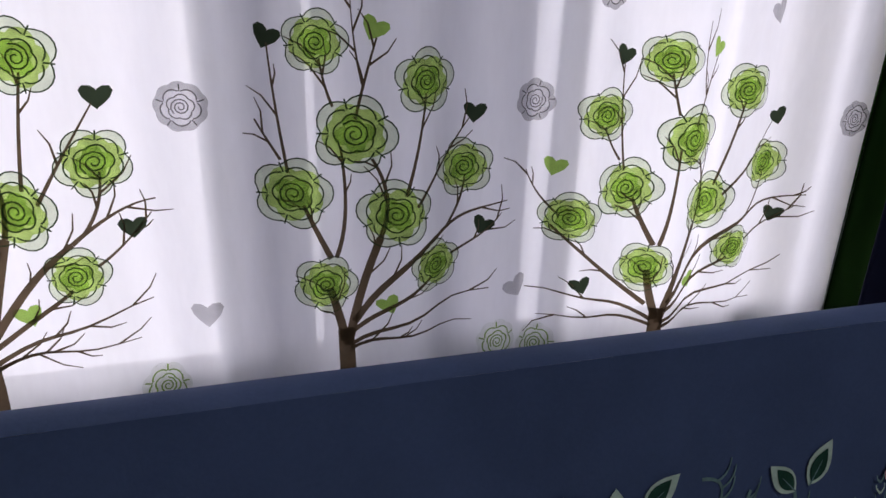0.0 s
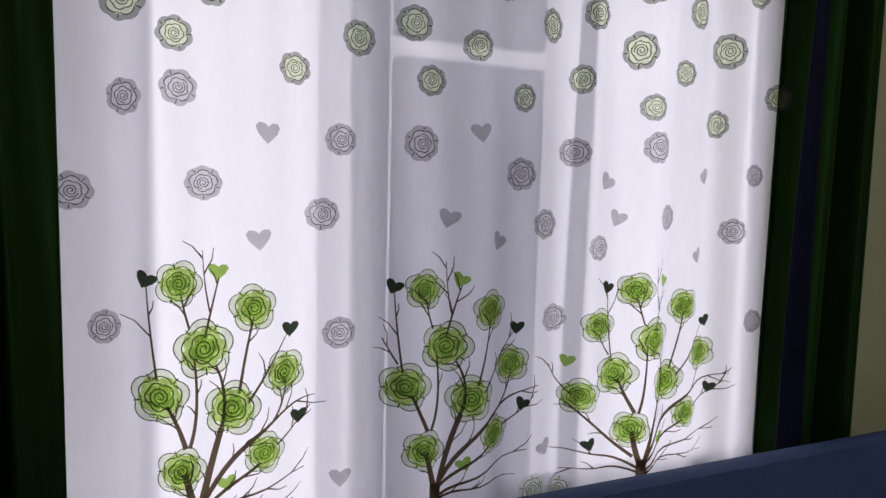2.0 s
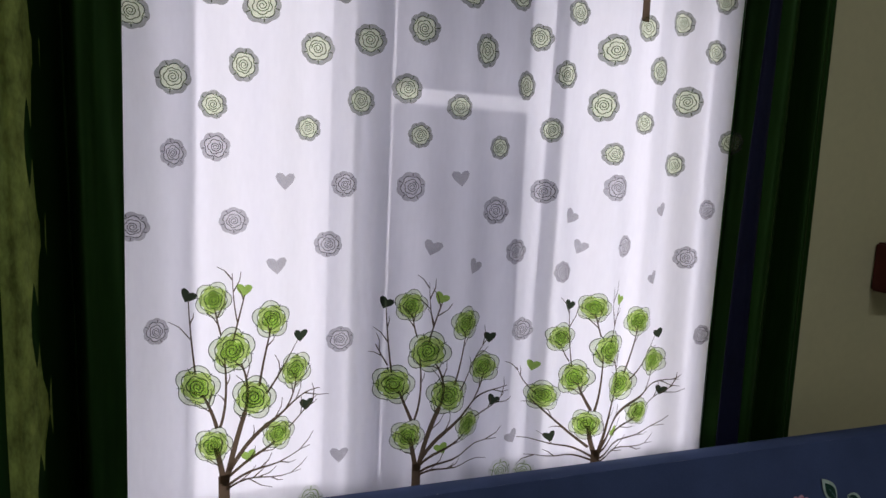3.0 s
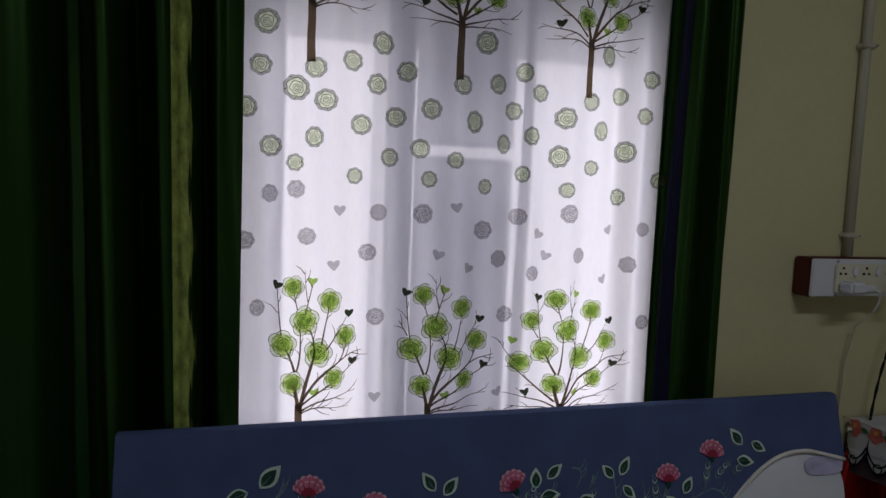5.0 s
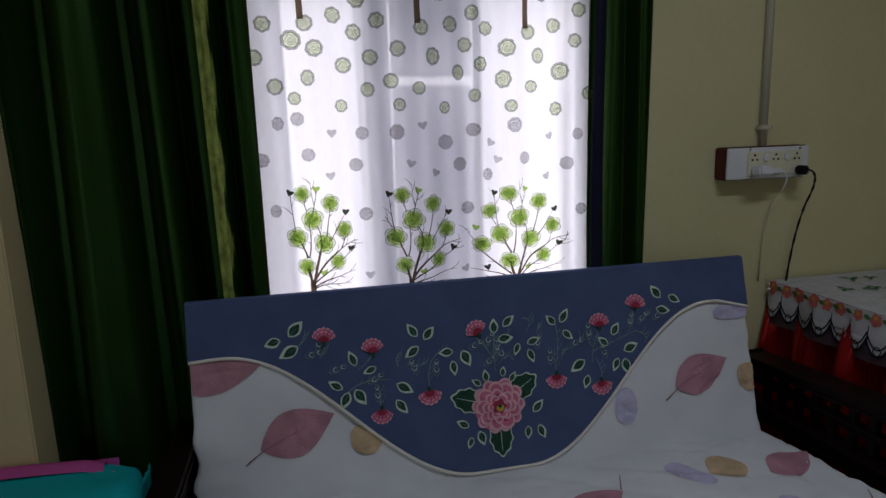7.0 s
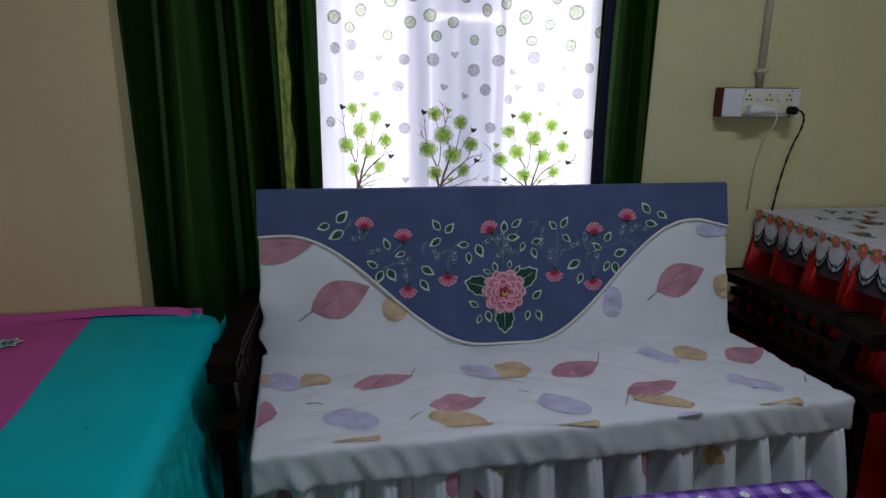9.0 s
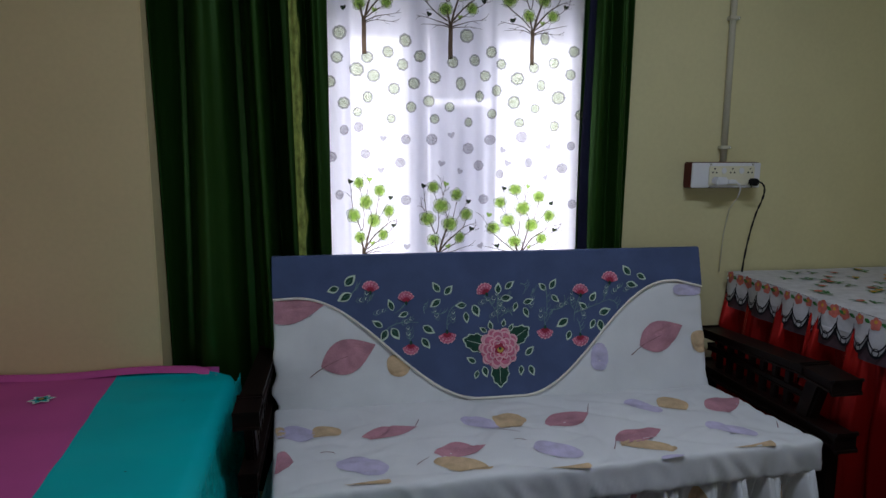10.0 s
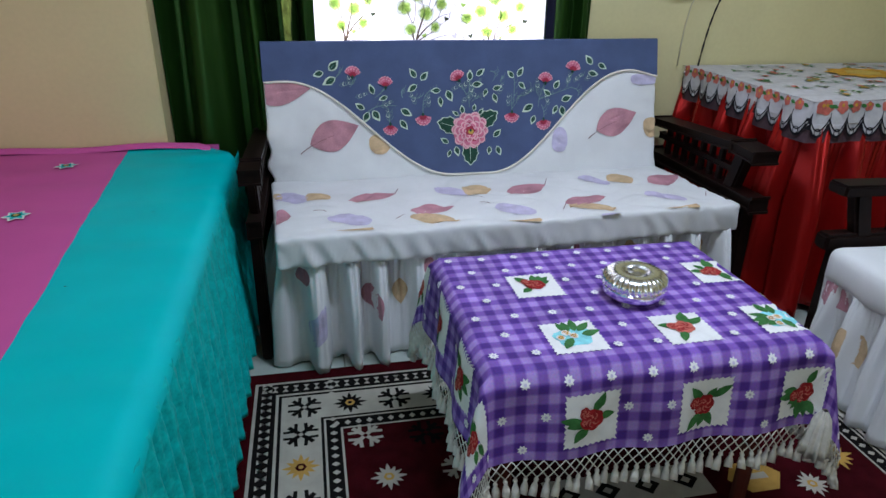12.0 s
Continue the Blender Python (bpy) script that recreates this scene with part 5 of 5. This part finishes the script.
def patch(a, b, s, kind, turn, seed):
    """A white stamp-edged square with a printed posy."""
    r = random.Random(seed)
    p = Print(PATCH_INKS)
    n = 9
    pts = []
    for (x0, y0), (x1, y1) in (((-s, -s), (s, -s)), ((s, -s), (s, s)), ((s, s), (-s, s)), ((-s, s), (-s, -s))):
        for i in range(n * 2):
            t = i / (n * 2)
            k = 1.0 if (i // 1) % 2 == 0 else 0.93
            pts.append((a + (x0 + (x1 - x0) * t) * k, b + (y0 + (y1 - y0) * t) * k))
    p.fan(pts, 0, 0.0, (a, b))
    if kind == 1:
        p.fan(ring(a, b, s * 0.72, s * 0.60, 22, 0.3, 5, 0.12), 4, 0.0006)
    for j in range(8):
        w = turn + r.uniform(-2.4, 2.4)
        q = s * r.uniform(0.15, 0.4)
        p.fan(leaf(a + q * math.cos(w), b + q * math.sin(w), s * r.uniform(0.5, 0.85), s * 0.32, w + r.uniform(-0.4, 0.4)), 1, 0.0010 + 0.0001 * j)
    col, heart_col = {0: (2, 3), 1: (0, 5), 2: (3, 2)}[kind]
    for j, (q, rr) in enumerate(((0.0, 0.34), (0.42, 0.20), (0.30, 0.14)) if kind != 1 else ((0.0, 0.16), (0.3, 0.16), (0.5, 0.14))):
        w = turn + 2.4 + 0.9 * j
        cx, cy = a - q * s * math.cos(w), b - q * s * math.sin(w)
        p.fan(petal_ring(cx, cy, s * rr * 1.2, j + r.uniform(0, 2), r.uniform(0.8, 1.1), 6, 36), col, 0.0022 + 0.0002 * j)
        for k in range(5):
            v = 1.26 * k + r.uniform(-0.3, 0.3)
            p.strip(bend((cx + s * rr * 0.2 * math.cos(v), cy + s * rr * 0.2 * math.sin(v)), (cx + s * rr * 0.8 * math.cos(v + 0.2), cy + s * rr * 0.8 * math.sin(v + 0.2)),
                         (cx + s * rr * 0.8 * math.cos(v + 1.0), cy + s * rr * 0.8 * math.sin(v + 1.0)), 6), s * 0.07, s * 0.02, heart_col, 0.0030 + 0.0002 * j)
    p.lay("printed_patch", lambda u, v, h: on_cloth(u, v, 0.0018 + h), tcloth, "white patch with printed flowers")


k = 0
for a, b, kind in ((-0.155, 0.065, 0), (0.090, 0.065, 2), (0.300, 0.065, 0), (-0.150, -0.165, 1), (0.090, -0.170, 2), (0.310, -0.165, 1),
                   (-0.150, -0.365, 0), (0.090, -0.365, 0), (0.315, -0.365, 0), (-0.425, 0.065, 0), (-0.425, -0.150, 0), (-0.430, -0.345, 0), (-0.43, 0.30, 2),
                   (-0.15, 0.31, 0), (0.09, 0.31, 0), (0.32, 0.31, 0), (0.445, 0.065, 0), (0.445, -0.165, 0)):
    patch(a, b, 0.058, kind, 2.2 + 0.5 * (k % 3), 60 + k)
    k += 1

for i in range(-6, 7):
    for j in range(-6, 7):
        a, b = i * 0.085 + (0.042 if j % 2 else 0.0) - 0.03, j * 0.072 + 0.01
        if abs(a) > EA - 0.02 or abs(b) > EB - 0.02:
            continue
        if any(abs(a - pa) < 0.07 and abs(b - pb) < 0.07 for pa, pb in ((-0.155, 0.065), (0.09, 0.065), (0.30, 0.065), (-0.15, -0.165), (0.09, -0.17), (0.31, -0.165), (-0.15, -0.365), (0.09, -0.365), (0.315, -0.365), (-0.425, 0.065), (-0.425, -0.15), (-0.43, -0.345))):
            continue
        p = Print([M_PATCH, M_PLAV])
        w0 = random.Random(i * 31 + j).uniform(0, 1)
        for q in range(8):
            p.fan(leaf(a, b, 0.0110, 0.0056, w0 + q * math.pi / 4, 4), 0, 0.0002 * (q % 2))
        p.fan(ring(a, b, 0.003, 0.003, 8), 1, 0.0007)
        p.lay("printed_daisy", lambda u, v, h: on_cloth(u, v, 0.0018 + h), tcloth)


# knotted fringe: a net and its tassels, hanging from the hem on four sides
def fringe(side):
    verts, faces = [], []
    span = EA if side in (0, 2) else EB
    n = int(2 * span / 0.021)

    def top(s):
        q = {0: (s, -EB), 2: (s, EB), 1: (EA, s), 3: (-EA, s)}[side]
        return on_cloth(*q)
    out = {0: Vector((0, -1, 0)), 2: Vector((0, 1, 0)), 1: Vector((1, 0, 0)), 3: Vector((-1, 0, 0))}[side]
    r = random.Random(side)

    def strand(p, q, w):
        d = (q - p).normalized()
        sd = d.cross(out).normalized() * w / 2
        k = len(verts)
        verts.extend([p - sd, p + sd, q + sd, q - sd, p + out * w * 0.8, q + out * w * 0.8])
        faces.extend([(k, k + 3, k + 5, k + 4), (k + 4, k + 5, k + 2, k + 1), (k, k + 1, k + 2, k + 3)])
    for i in range(n):
        s0, s1 = -span + 2 * span * i / n, -span + 2 * span * (i + 1) / n
        for lev in range(3):
            z0, z1 = -0.014 * lev, -0.014 * (lev + 1)
            o = 0.5 if lev % 2 else 0.0
            sm = s0 + (s1 - s0) * (0.5 if lev % 2 == 0 else 0.0)
            for sa in (s0 + (s1 - s0) * o, s0 + (s1 - s0) * (o + (1.0 if lev % 2 == 0 else -1.0))):
                strand(top(sa) + Vector((0, 0, z0)), top(sm) + Vector((0, 0, z1)), 0.0026)
        c = top((s0 + s1) / 2) + Vector((0, 0, -0.042))
        ln = 0.036 * r.uniform(0.8, 1.2)
        lean = Vector((r.uniform(-0.006, 0.006), r.uniform(-0.006, 0.006), 0))
        k = len(verts)
        rings = ((0.0, 0.0026), (0.006, 0.0055), (0.010, 0.0032), (0.6 * ln, 0.0075), (ln, 0.0095))
        for dz, rr in rings:
            for q in range(6):
                a = q * math.pi / 3
                verts.append(c + lean * (dz / ln) + Vector((rr * math.cos(a), rr * math.sin(a), -dz - (0.005 * (q % 2) if dz == ln else 0))))
        for lv in range(4):
            for q in range(6):
                faces.append((k + lv * 6 + q, k + lv * 6 + (q + 1) % 6, k + lv * 6 + 6 + (q + 1) % 6, k + lv * 6 + 6 + q))
        faces.append(tuple(k + 24 + q for q in range(6)))
    ob = mesh_object("fringe", verts, faces, M_FRINGE, tcloth, "white knotted cotton fringe with tassels")
    ob["kind"] = "stuff"


for sd in range(4):
    fringe(sd)

c = on_cloth(HW + 0.015, -EB + 0.045)
lathe("lace_corner", [(0.006, 0.0), (0.014, -0.02), (0.019, -0.05), (0.022, -0.085), (0.026, -0.112), (0.021, -0.106)], c.x, c.y - 0.012, c.z, M_FRINGE, tcloth, "bunched white lace corner", 72, 0.22, 9)

# steel bowl with a fluted lid
bowl = thing("serving_bowl", (0.095, -1.556, CZ + 0.002), "round polished steel bowl with a fluted lid", "bowl")
BZ = CZ + 0.003
for nm, prof, n, fl, nf in (("bowl_body", [(0.001, 0.0), (0.058, 0.0), (0.067, 0.003), (0.073, 0.012), (0.076, 0.034), (0.074, 0.036), (0.001, 0.036)], 60, 0.0, 0),
                            ("lid", [(0.077, 0.036), (0.077, 0.050), (0.073, 0.062), (0.063, 0.070), (0.046, 0.074), (0.026, 0.073), (0.024, 0.069), (0.020, 0.070), (0.012, 0.074), (0.001, 0.075)], 192, 0.028, 34),
                            ("rim_bead", [(0.073, 0.033), (0.0785, 0.034), (0.0785, 0.037), (0.073, 0.038)], 60, 0.0, 0)):
    lathe(nm, [(r * 0.92, z * 0.84) for r, z in prof], 0.095, -1.556, BZ, M_STEEL, bowl, "fluted steel lid" if nm == "lid" else "", n, fl, nf)

# ---- armchair ----
chair = thing("armchair", (1.15, -1.5, 0), "dark wooden armchair with a white frilled seat cover", "armchair")


def chair_warp(x, y, z):
    return (1.14 + x, -1.515 + y, 0.40 + z + 0.008 * noise.noise((x * 6, y * 6, 3)) + 0.004 * math.sin(40 * (x + y)) * (1 if z < 0 else 0))


soft_box("seat_cushion", 0.285, 0.25, 0.058, 0.035, chair_warp, M_WHITE, chair, "puffed white seat cover")
ck, ck_at = skirt("skirt", [(1.40, -1.272), (0.868, -1.272), (0.868, -1.758), (1.40, -1.758)], 0.375, 0.02, 0.022, 16, M_WHITE, chair, "gathered white valance with printed leaves", 6, 14, 30)
for d, dz, ln, wd, a, m in ((0.60, 0.05, 0.12, 0.07, 0.5, 0), (0.70, 0.16, 0.12, 0.09, 1.0, 2), (0.85, 0.10, 0.12, 0.08, 0.3, 1), (0.95, 0.2, 0.12, 0.08, 0.3, 0), (0.40, 0.12, 0.12, 0.08, 0.3, 0)):
    printed_leaf(d, dz, ln, wd, a, m, lambda u, v, h: ck_at(u, v) + Vector((-0.0030 - h, 0.002, 0)), ck, False)


def board_x(name, a, b, w, t, mat, parent, label=""):
    a, b = Vector(a), Vector(b)
    bm = bmesh.new()
    bmesh.ops.create_cube(bm, size=1)
    d = b - a
    up = d.cross(Vector((0, 1, 0))).normalized()
    for v in bm.verts:
        v.co = (a + b) / 2 + Vector((0, v.co.y * w, 0)) + d * v.co.x + up * (v.co.z * t)
    bmesh.ops.bevel(bm, geom=bm.edges[:], offset=min(w, t) * 0.18, segments=2, affect="EDGES")
    return from_bm(name, bm, mat, parent, label)


for y in (-1.225, -1.80):
    arm = board_x("armrest", (0.875, y, 0.618), (1.50, y, 0.60), 0.075, 0.034, M_WOOD, chair, "dark polished wooden armrest")
    board_x("side_rail", (0.865, y, 0.455), (1.50, y, 0.44), 0.055, 0.05, M_WOOD, arm)
    board_x("front_post", (0.955, y, 0.605), (1.02, y, 0.38), 0.045, 0.055, M_WOOD, arm)
    for q in range(5):
        board_x("spindle", (1.10 + 0.075 * q, y, 0.46), (1.10 + 0.075 * q, y, 0.60), 0.018, 0.026, M_WOOD, arm)
    for x in (0.93, 1.45):
        board_x("leg", (x, y, 0.0), (x + 0.005, y, 0.44), 0.05, 0.05, M_WOOD, chair)
board_x("backrest", (1.44, -1.515, 0.44), (1.56, -1.515, 0.92), 0.52, 0.05, M_WHITE, chair, "white covered backrest")

# ---- switchboard, conduit, wires ----
sb = thing("switchboard", (0.925, WALL_Y, 1.184), "white socket board on a maroon wooden box", "switchboard")
box("box", (0.782, -0.172, 1.134), (1.070, WALL_Y - 0.001, 1.232), M_BOXWOOD, sb, "maroon wooden box")
plate = box("face_plate", (0.784, -0.181, 1.136), (1.068, -0.1725, 1.230), M_PLAST, sb, "white laminate face plate", 0.002)
box("module_plate", (0.850, -0.187, 1.146), (1.040, -0.1815, 1.218), M_PLASTY, sb, "ivory switch and socket strip", 0.002)
for kx in range(5):
    x = 0.872 + 0.037 * kx
    if kx % 2:
        box("switch", (x - 0.009, -0.1915, 1.190), (x + 0.009, -0.1875, 1.212), M_PLAST, sb)
    else:
        for dx, dz in ((0, 0.012), (-0.008, -0.002), (0.008, -0.002)):
            tube("socket_hole", [(x + dx, -0.1885, 1.196 + dz), (x + dx, -0.1865, 1.196 + dz)], 0.0032, M_BLACK, sb)
for x, z in ((0.858, 1.224), (1.033, 1.224), (0.858, 1.140), (1.033, 1.140)):
    tube("screw", [(x, -0.1835, z), (x, -0.1805, z)], 0.004, M_STEEL, sb)
plug = thing("phone_charger", (0.885, -0.2, 1.165), "white plug-in charger in the socket board", "charger")
box("charger_body", (0.858, -0.232, 1.148), (0.905, -0.1885, 1.178), M_PLAST, plug, "", 0.006)
box("charger_nose", (0.9055, -0.222, 1.152), (0.948, -0.20, 1.168), M_PLAST, plug, "", 0.004)
tube("charger_cord", bend((0.945, -0.215, 1.158), (0.972, -0.225, 1.150), (0.966, -0.20, 1.100), 10), 0.0028, M_PLAST, plug)
tube("lower_cord", [(0.966, -0.199, 1.099), (0.968, -0.15, 1.05), (0.960, -0.135, 0.95), (0.955, -0.133, 0.80)], 0.0022, M_PVC, plug, "dull cream cord")
plug2 = thing("black_plug", (1.03, -0.2, 1.16), "black plug with a twisted dark flex", "plug")
box("plug_body", (1.012, -0.222, 1.145), (1.040, -0.1885, 1.172), M_BLACK, plug2, "", 0.005)
flex = bend((1.035, -0.215, 1.160), (1.085, -0.225, 1.155), (1.066, -0.19, 1.06), 12) + bend((1.064, -0.187, 1.05), (1.045, -0.165, 0.95), (1.035, -0.16, 0.782), 12)
for ph in (0, math.pi):
    tube("flex", [Vector(q) + Vector((0.002 * math.cos(i * 1.3 + ph), 0.002 * math.sin(i * 1.3 + ph), 0)) for i, q in enumerate(flex)], 0.0023, M_BLACK, plug2, n=6)
pipe = thing("conduit", (0.938, WALL_Y - 0.015, 1.235), "cream plastic cable conduit running up the wall", "conduit")
tube("pipe", [(0.938, -0.134, 1.233), (0.938, -0.134, 2.79)], 0.012, M_PVC, pipe, n=14)
for z in (1.288, 1.765, 2.3):
    box("clip", (0.918, -0.150, z - 0.007), (0.958, WALL_Y - 0.0005, z + 0.007), M_PVC, pipe, "", 0.003)
    tube("screw", [(0.953, -0.153, z), (0.953, -0.1495, z)], 0.003, M_STEEL, pipe)
hook = thing("bell_hook", (0.955, -0.24, 0.86), "small shiny metal hook hanging beside the table", "hook")
lathe("bead", [(0.001, -0.009), (0.007, -0.006), (0.009, 0.0), (0.007, 0.006), (0.001, 0.009)], 0.985, -0.15, 0.775, M_STEEL, hook, "", 14)
tube("wire", [(0.985, -0.15, 0.782), (0.99, -0.14, 0.80), (0.992, WALL_Y, 0.80)], 0.002, M_STEEL, hook)

# ---- rug ----
rug = thing("rug", (0.1, -1.8, 0), "maroon rug with black and ivory star borders", "rug")
RX0, RX1, RY0, RY1 = -0.868, 1.10, -0.975, -2.75


box("rug_base", (RX0, RY1, -0.0035), (RX1, RY0, 0.008), M_RUGRED, rug, "maroon wool pile", 0.003)


def on_rug(u, v, h):
    return (u, v, 0.0084 + h)


p = Print([M_RUGBLK, M_RUGWHT, M_RUGRED, M_RUGGLD])


def frame_band(inset0, inset1, m, h):
    a0, a1, b0_, b1_ = RX0 + inset0, RX1 - inset0, RY0 - inset0, RY1 + inset0
    w = inset1 - inset0
    p.strip([(a0 + w / 2, b0_), (a0 + w / 2, b1_)], w, w, m, h)
    p.strip([(a1 - w / 2, b0_), (a1 - w / 2, b1_)], w, w, m, h)
    p.strip([(a0 + w, b0_ - w / 2), (a1 - w, b0_ - w / 2)], w, w, m, h + 0.00003)
    p.strip([(a0 + w, b1_ + w / 2), (a1 - w, b1_ + w / 2)], w, w, m, h + 0.00003)


frame_band(0.055, 0.064, 1, 0.0002)
frame_band(0.064, 0.118, 0, 0.0002)
frame_band(0.118, 0.126, 1, 0.0004)
frame_band(0.126, 0.135, 0, 0.0004)
frame_band(0.135, 0.245, 1, 0.0002)
frame_band(0.245, 0.253, 0, 0.0003)
frame_band(0.253, 0.259, 1, 0.0004)
frame_band(0.259, 0.298, 0, 0.0002)
frame_band(0.298, 0.304, 1, 0.0004)
p.lay("woven_bands", on_rug, rug, "black and ivory woven bands")


def snowflake(u, v, s, m, kind):
    q = Print([M_RUGBLK, M_RUGWHT, M_RUGRED, M_RUGGLD])
    if kind == 0:
        for k in range(4):
            a = math.pi / 4 + k * math.pi / 2
            q.strip([(u + 0.12 * s * math.cos(a), v + 0.12 * s * math.sin(a)), (u + 0.95 * s * math.cos(a), v + 0.95 * s * math.sin(a))], s * 0.26, s * 0.26, m, 0.0006)
            for sg in (-1, 1):
                w = a + sg * 0.52
                q.strip([(u + 0.42 * s * math.cos(a), v + 0.42 * s * math.sin(a)), (u + 0.98 * s * math.cos(w), v + 0.98 * s * math.sin(w))], s * 0.20, s * 0.20, m, 0.0007)
    else:
        for k in range(12):
            a = k * math.pi / 6
            q.fan(leaf(u, v, s * (1.0 if k % 3 == 0 else 0.85), s * 0.28, a, 4), m, 0.0006 + 0.00002 * k)
        q.fan(ring(u, v, s * 0.30, s * 0.30, 6), 3 if m != 3 else 2, 0.0010)
        q.fan(ring(u, v, s * 0.14, s * 0.14, 6), m, 0.0013)
    q.lay("woven_star", on_rug, rug)


def row(u0, v0, u1, v1, n, s):
    for i in range(n):
        t = (i + 0.5) / n
        snowflake(u0 + (u1 - u0) * t, v0 + (v1 - v0) * t, s, (0, 3, 0, 0)[i % 4] if u0 == u1 else 0, i % 2)


row(RX0 + 0.135, RY0 - 0.19, RX1 - 0.135, RY0 - 0.19, 13, 0.050)
row(RX0 + 0.19, RY0 - 0.245, RX0 + 0.19, RY1 + 0.245, 10, 0.050)
row(RX1 - 0.19, RY0 - 0.245, RX1 - 0.19, RY1 + 0.245, 10, 0.050)
q = Print([M_RUGWHT])
for i in range(60):
    t = RX0 + 0.075 + i * 0.0305
    if t < RX1 - 0.07:
        for yy in (RY0 - 0.091,):
            q.fan([(t, yy - 0.014), (t + 0.018, yy - 0.014), (t + 0.009, yy), (t + 0.018, yy + 0.014), (t, yy + 0.014), (t + 0.009, yy)], 0, 0.0006)
    s = RY0 - 0.075 - i * 0.0305
    if s > RY1 + 0.07:
        for xx in (RX0 + 0.091, RX1 - 0.091):
            q.fan([(xx - 0.014, s), (xx - 0.014, s + 0.018), (xx, s + 0.009), (xx + 0.014, s + 0.018), (xx + 0.014, s), (xx, s + 0.009)], 0, 0.0006)
        for xx in (RX0 + 0.279, RX1 - 0.279):
            q.fan([(xx - 0.011, s), (xx, s + 0.009), (xx + 0.011, s), (xx, s - 0.009)], 0, 0.0006)
    if RX0 + 0.27 < t < RX1 - 0.27:
        q.fan([(t - 0.009, RY0 - 0.279), (t, RY0 - 0.268), (t + 0.009, RY0 - 0.279), (t, RY0 - 0.290)], 0, 0.0006)
q.lay("woven_chain", on_rug, rug)
for k, (u, v, s, m, kd) in enumerate(((-0.505, -1.318, 0.050, 1, 0), (-0.46, -1.485, 0.048, 1, 1), (-0.28, -1.48, 0.045, 1, 0), (-0.34, -1.335, 0.05, 0, 0), (-0.46, -1.66, 0.05, 1, 0), (-0.1, -1.40, 0.05, 1, 0), (0.1, -1.38, 0.05, 3, 1),
                                      (0.715, -1.62, 0.055, 3, 1), (0.33, -1.85, 0.05, 1, 1), (0.585, -1.70, 0.045, 1, 1), (0.70, -1.40, 0.05, 3, 1), (0.1, -1.70, 0.07, 1, 0), (-0.1, -1.75, 0.06, 1, 0), (-0.48, -1.85, 0.05, 3, 1), (0.15, -1.95, 0.06, 3, 1), (-0.2, -2.1, 0.06, 1, 1), (0.3, -2.1, 0.06, 1, 0), (0.6, -2.0, 0.06, 3, 0))):
    snowflake(u, v, s, m, kd)

p = Print([M_RUGBLK, M_RUGWHT, M_RUGRED, M_RUGGLD])
p.fan(ring(0.455, -1.65, 0.075, 0.058, 6), 3, 0.0006)
p.strip([(0.42, -1.65), (0.49, -1.65)], 0.016, 0.022, 1, 0.0010)
p.lay("woven_medallion", on_rug, rug, "gold woven medallion with a pale bar")
p = Print([M_RUGBLK, M_RUGWHT, M_RUGRED, M_RUGGLD])
p.strip([(-0.09, -1.63), (0.33, -1.63)], 0.11, 0.11, 1, 0.0005)
for k in range(4):
    x = -0.04 + 0.105 * k
    p.fan([(x - 0.034, -1.63), (x, -1.600), (x + 0.034, -1.63), (x, -1.660)], 0, 0.0010)
    p.fan([(x - 0.014, -1.63), (x, -1.618), (x + 0.014, -1.63), (x, -1.642)], 1, 0.0014)
p.lay("woven_panel", on_rug, rug, "ivory woven panel with black diamonds")

# ---- floor tiles ----
TILE = 0.40
bm = bmesh.new()
bmesh.ops.create_cube(bm, size=1)
for v in bm.verts:
    v.co = Vector((v.co.x * (TILE - 0.004), v.co.y * (TILE - 0.004), v.co.z * 0.004))
bmesh.ops.bevel(bm, geom=[e for e in bm.edges if e.verts[0].co.z > 0 and e.verts[1].co.z > 0], offset=0.0012, segments=1, affect="EDGES")
tile = from_bm("tile", bm, M_FLOOR, floor)
tile.location = (-3.14, -4.52, -0.0038)
for i in range(13):
    for j in range(12):
        if i or j:
            t = tile.copy()
            scene.collection.objects.link(t)
            t.location = (-3.14 + i * TILE, -4.52 + j * TILE, -0.0038)
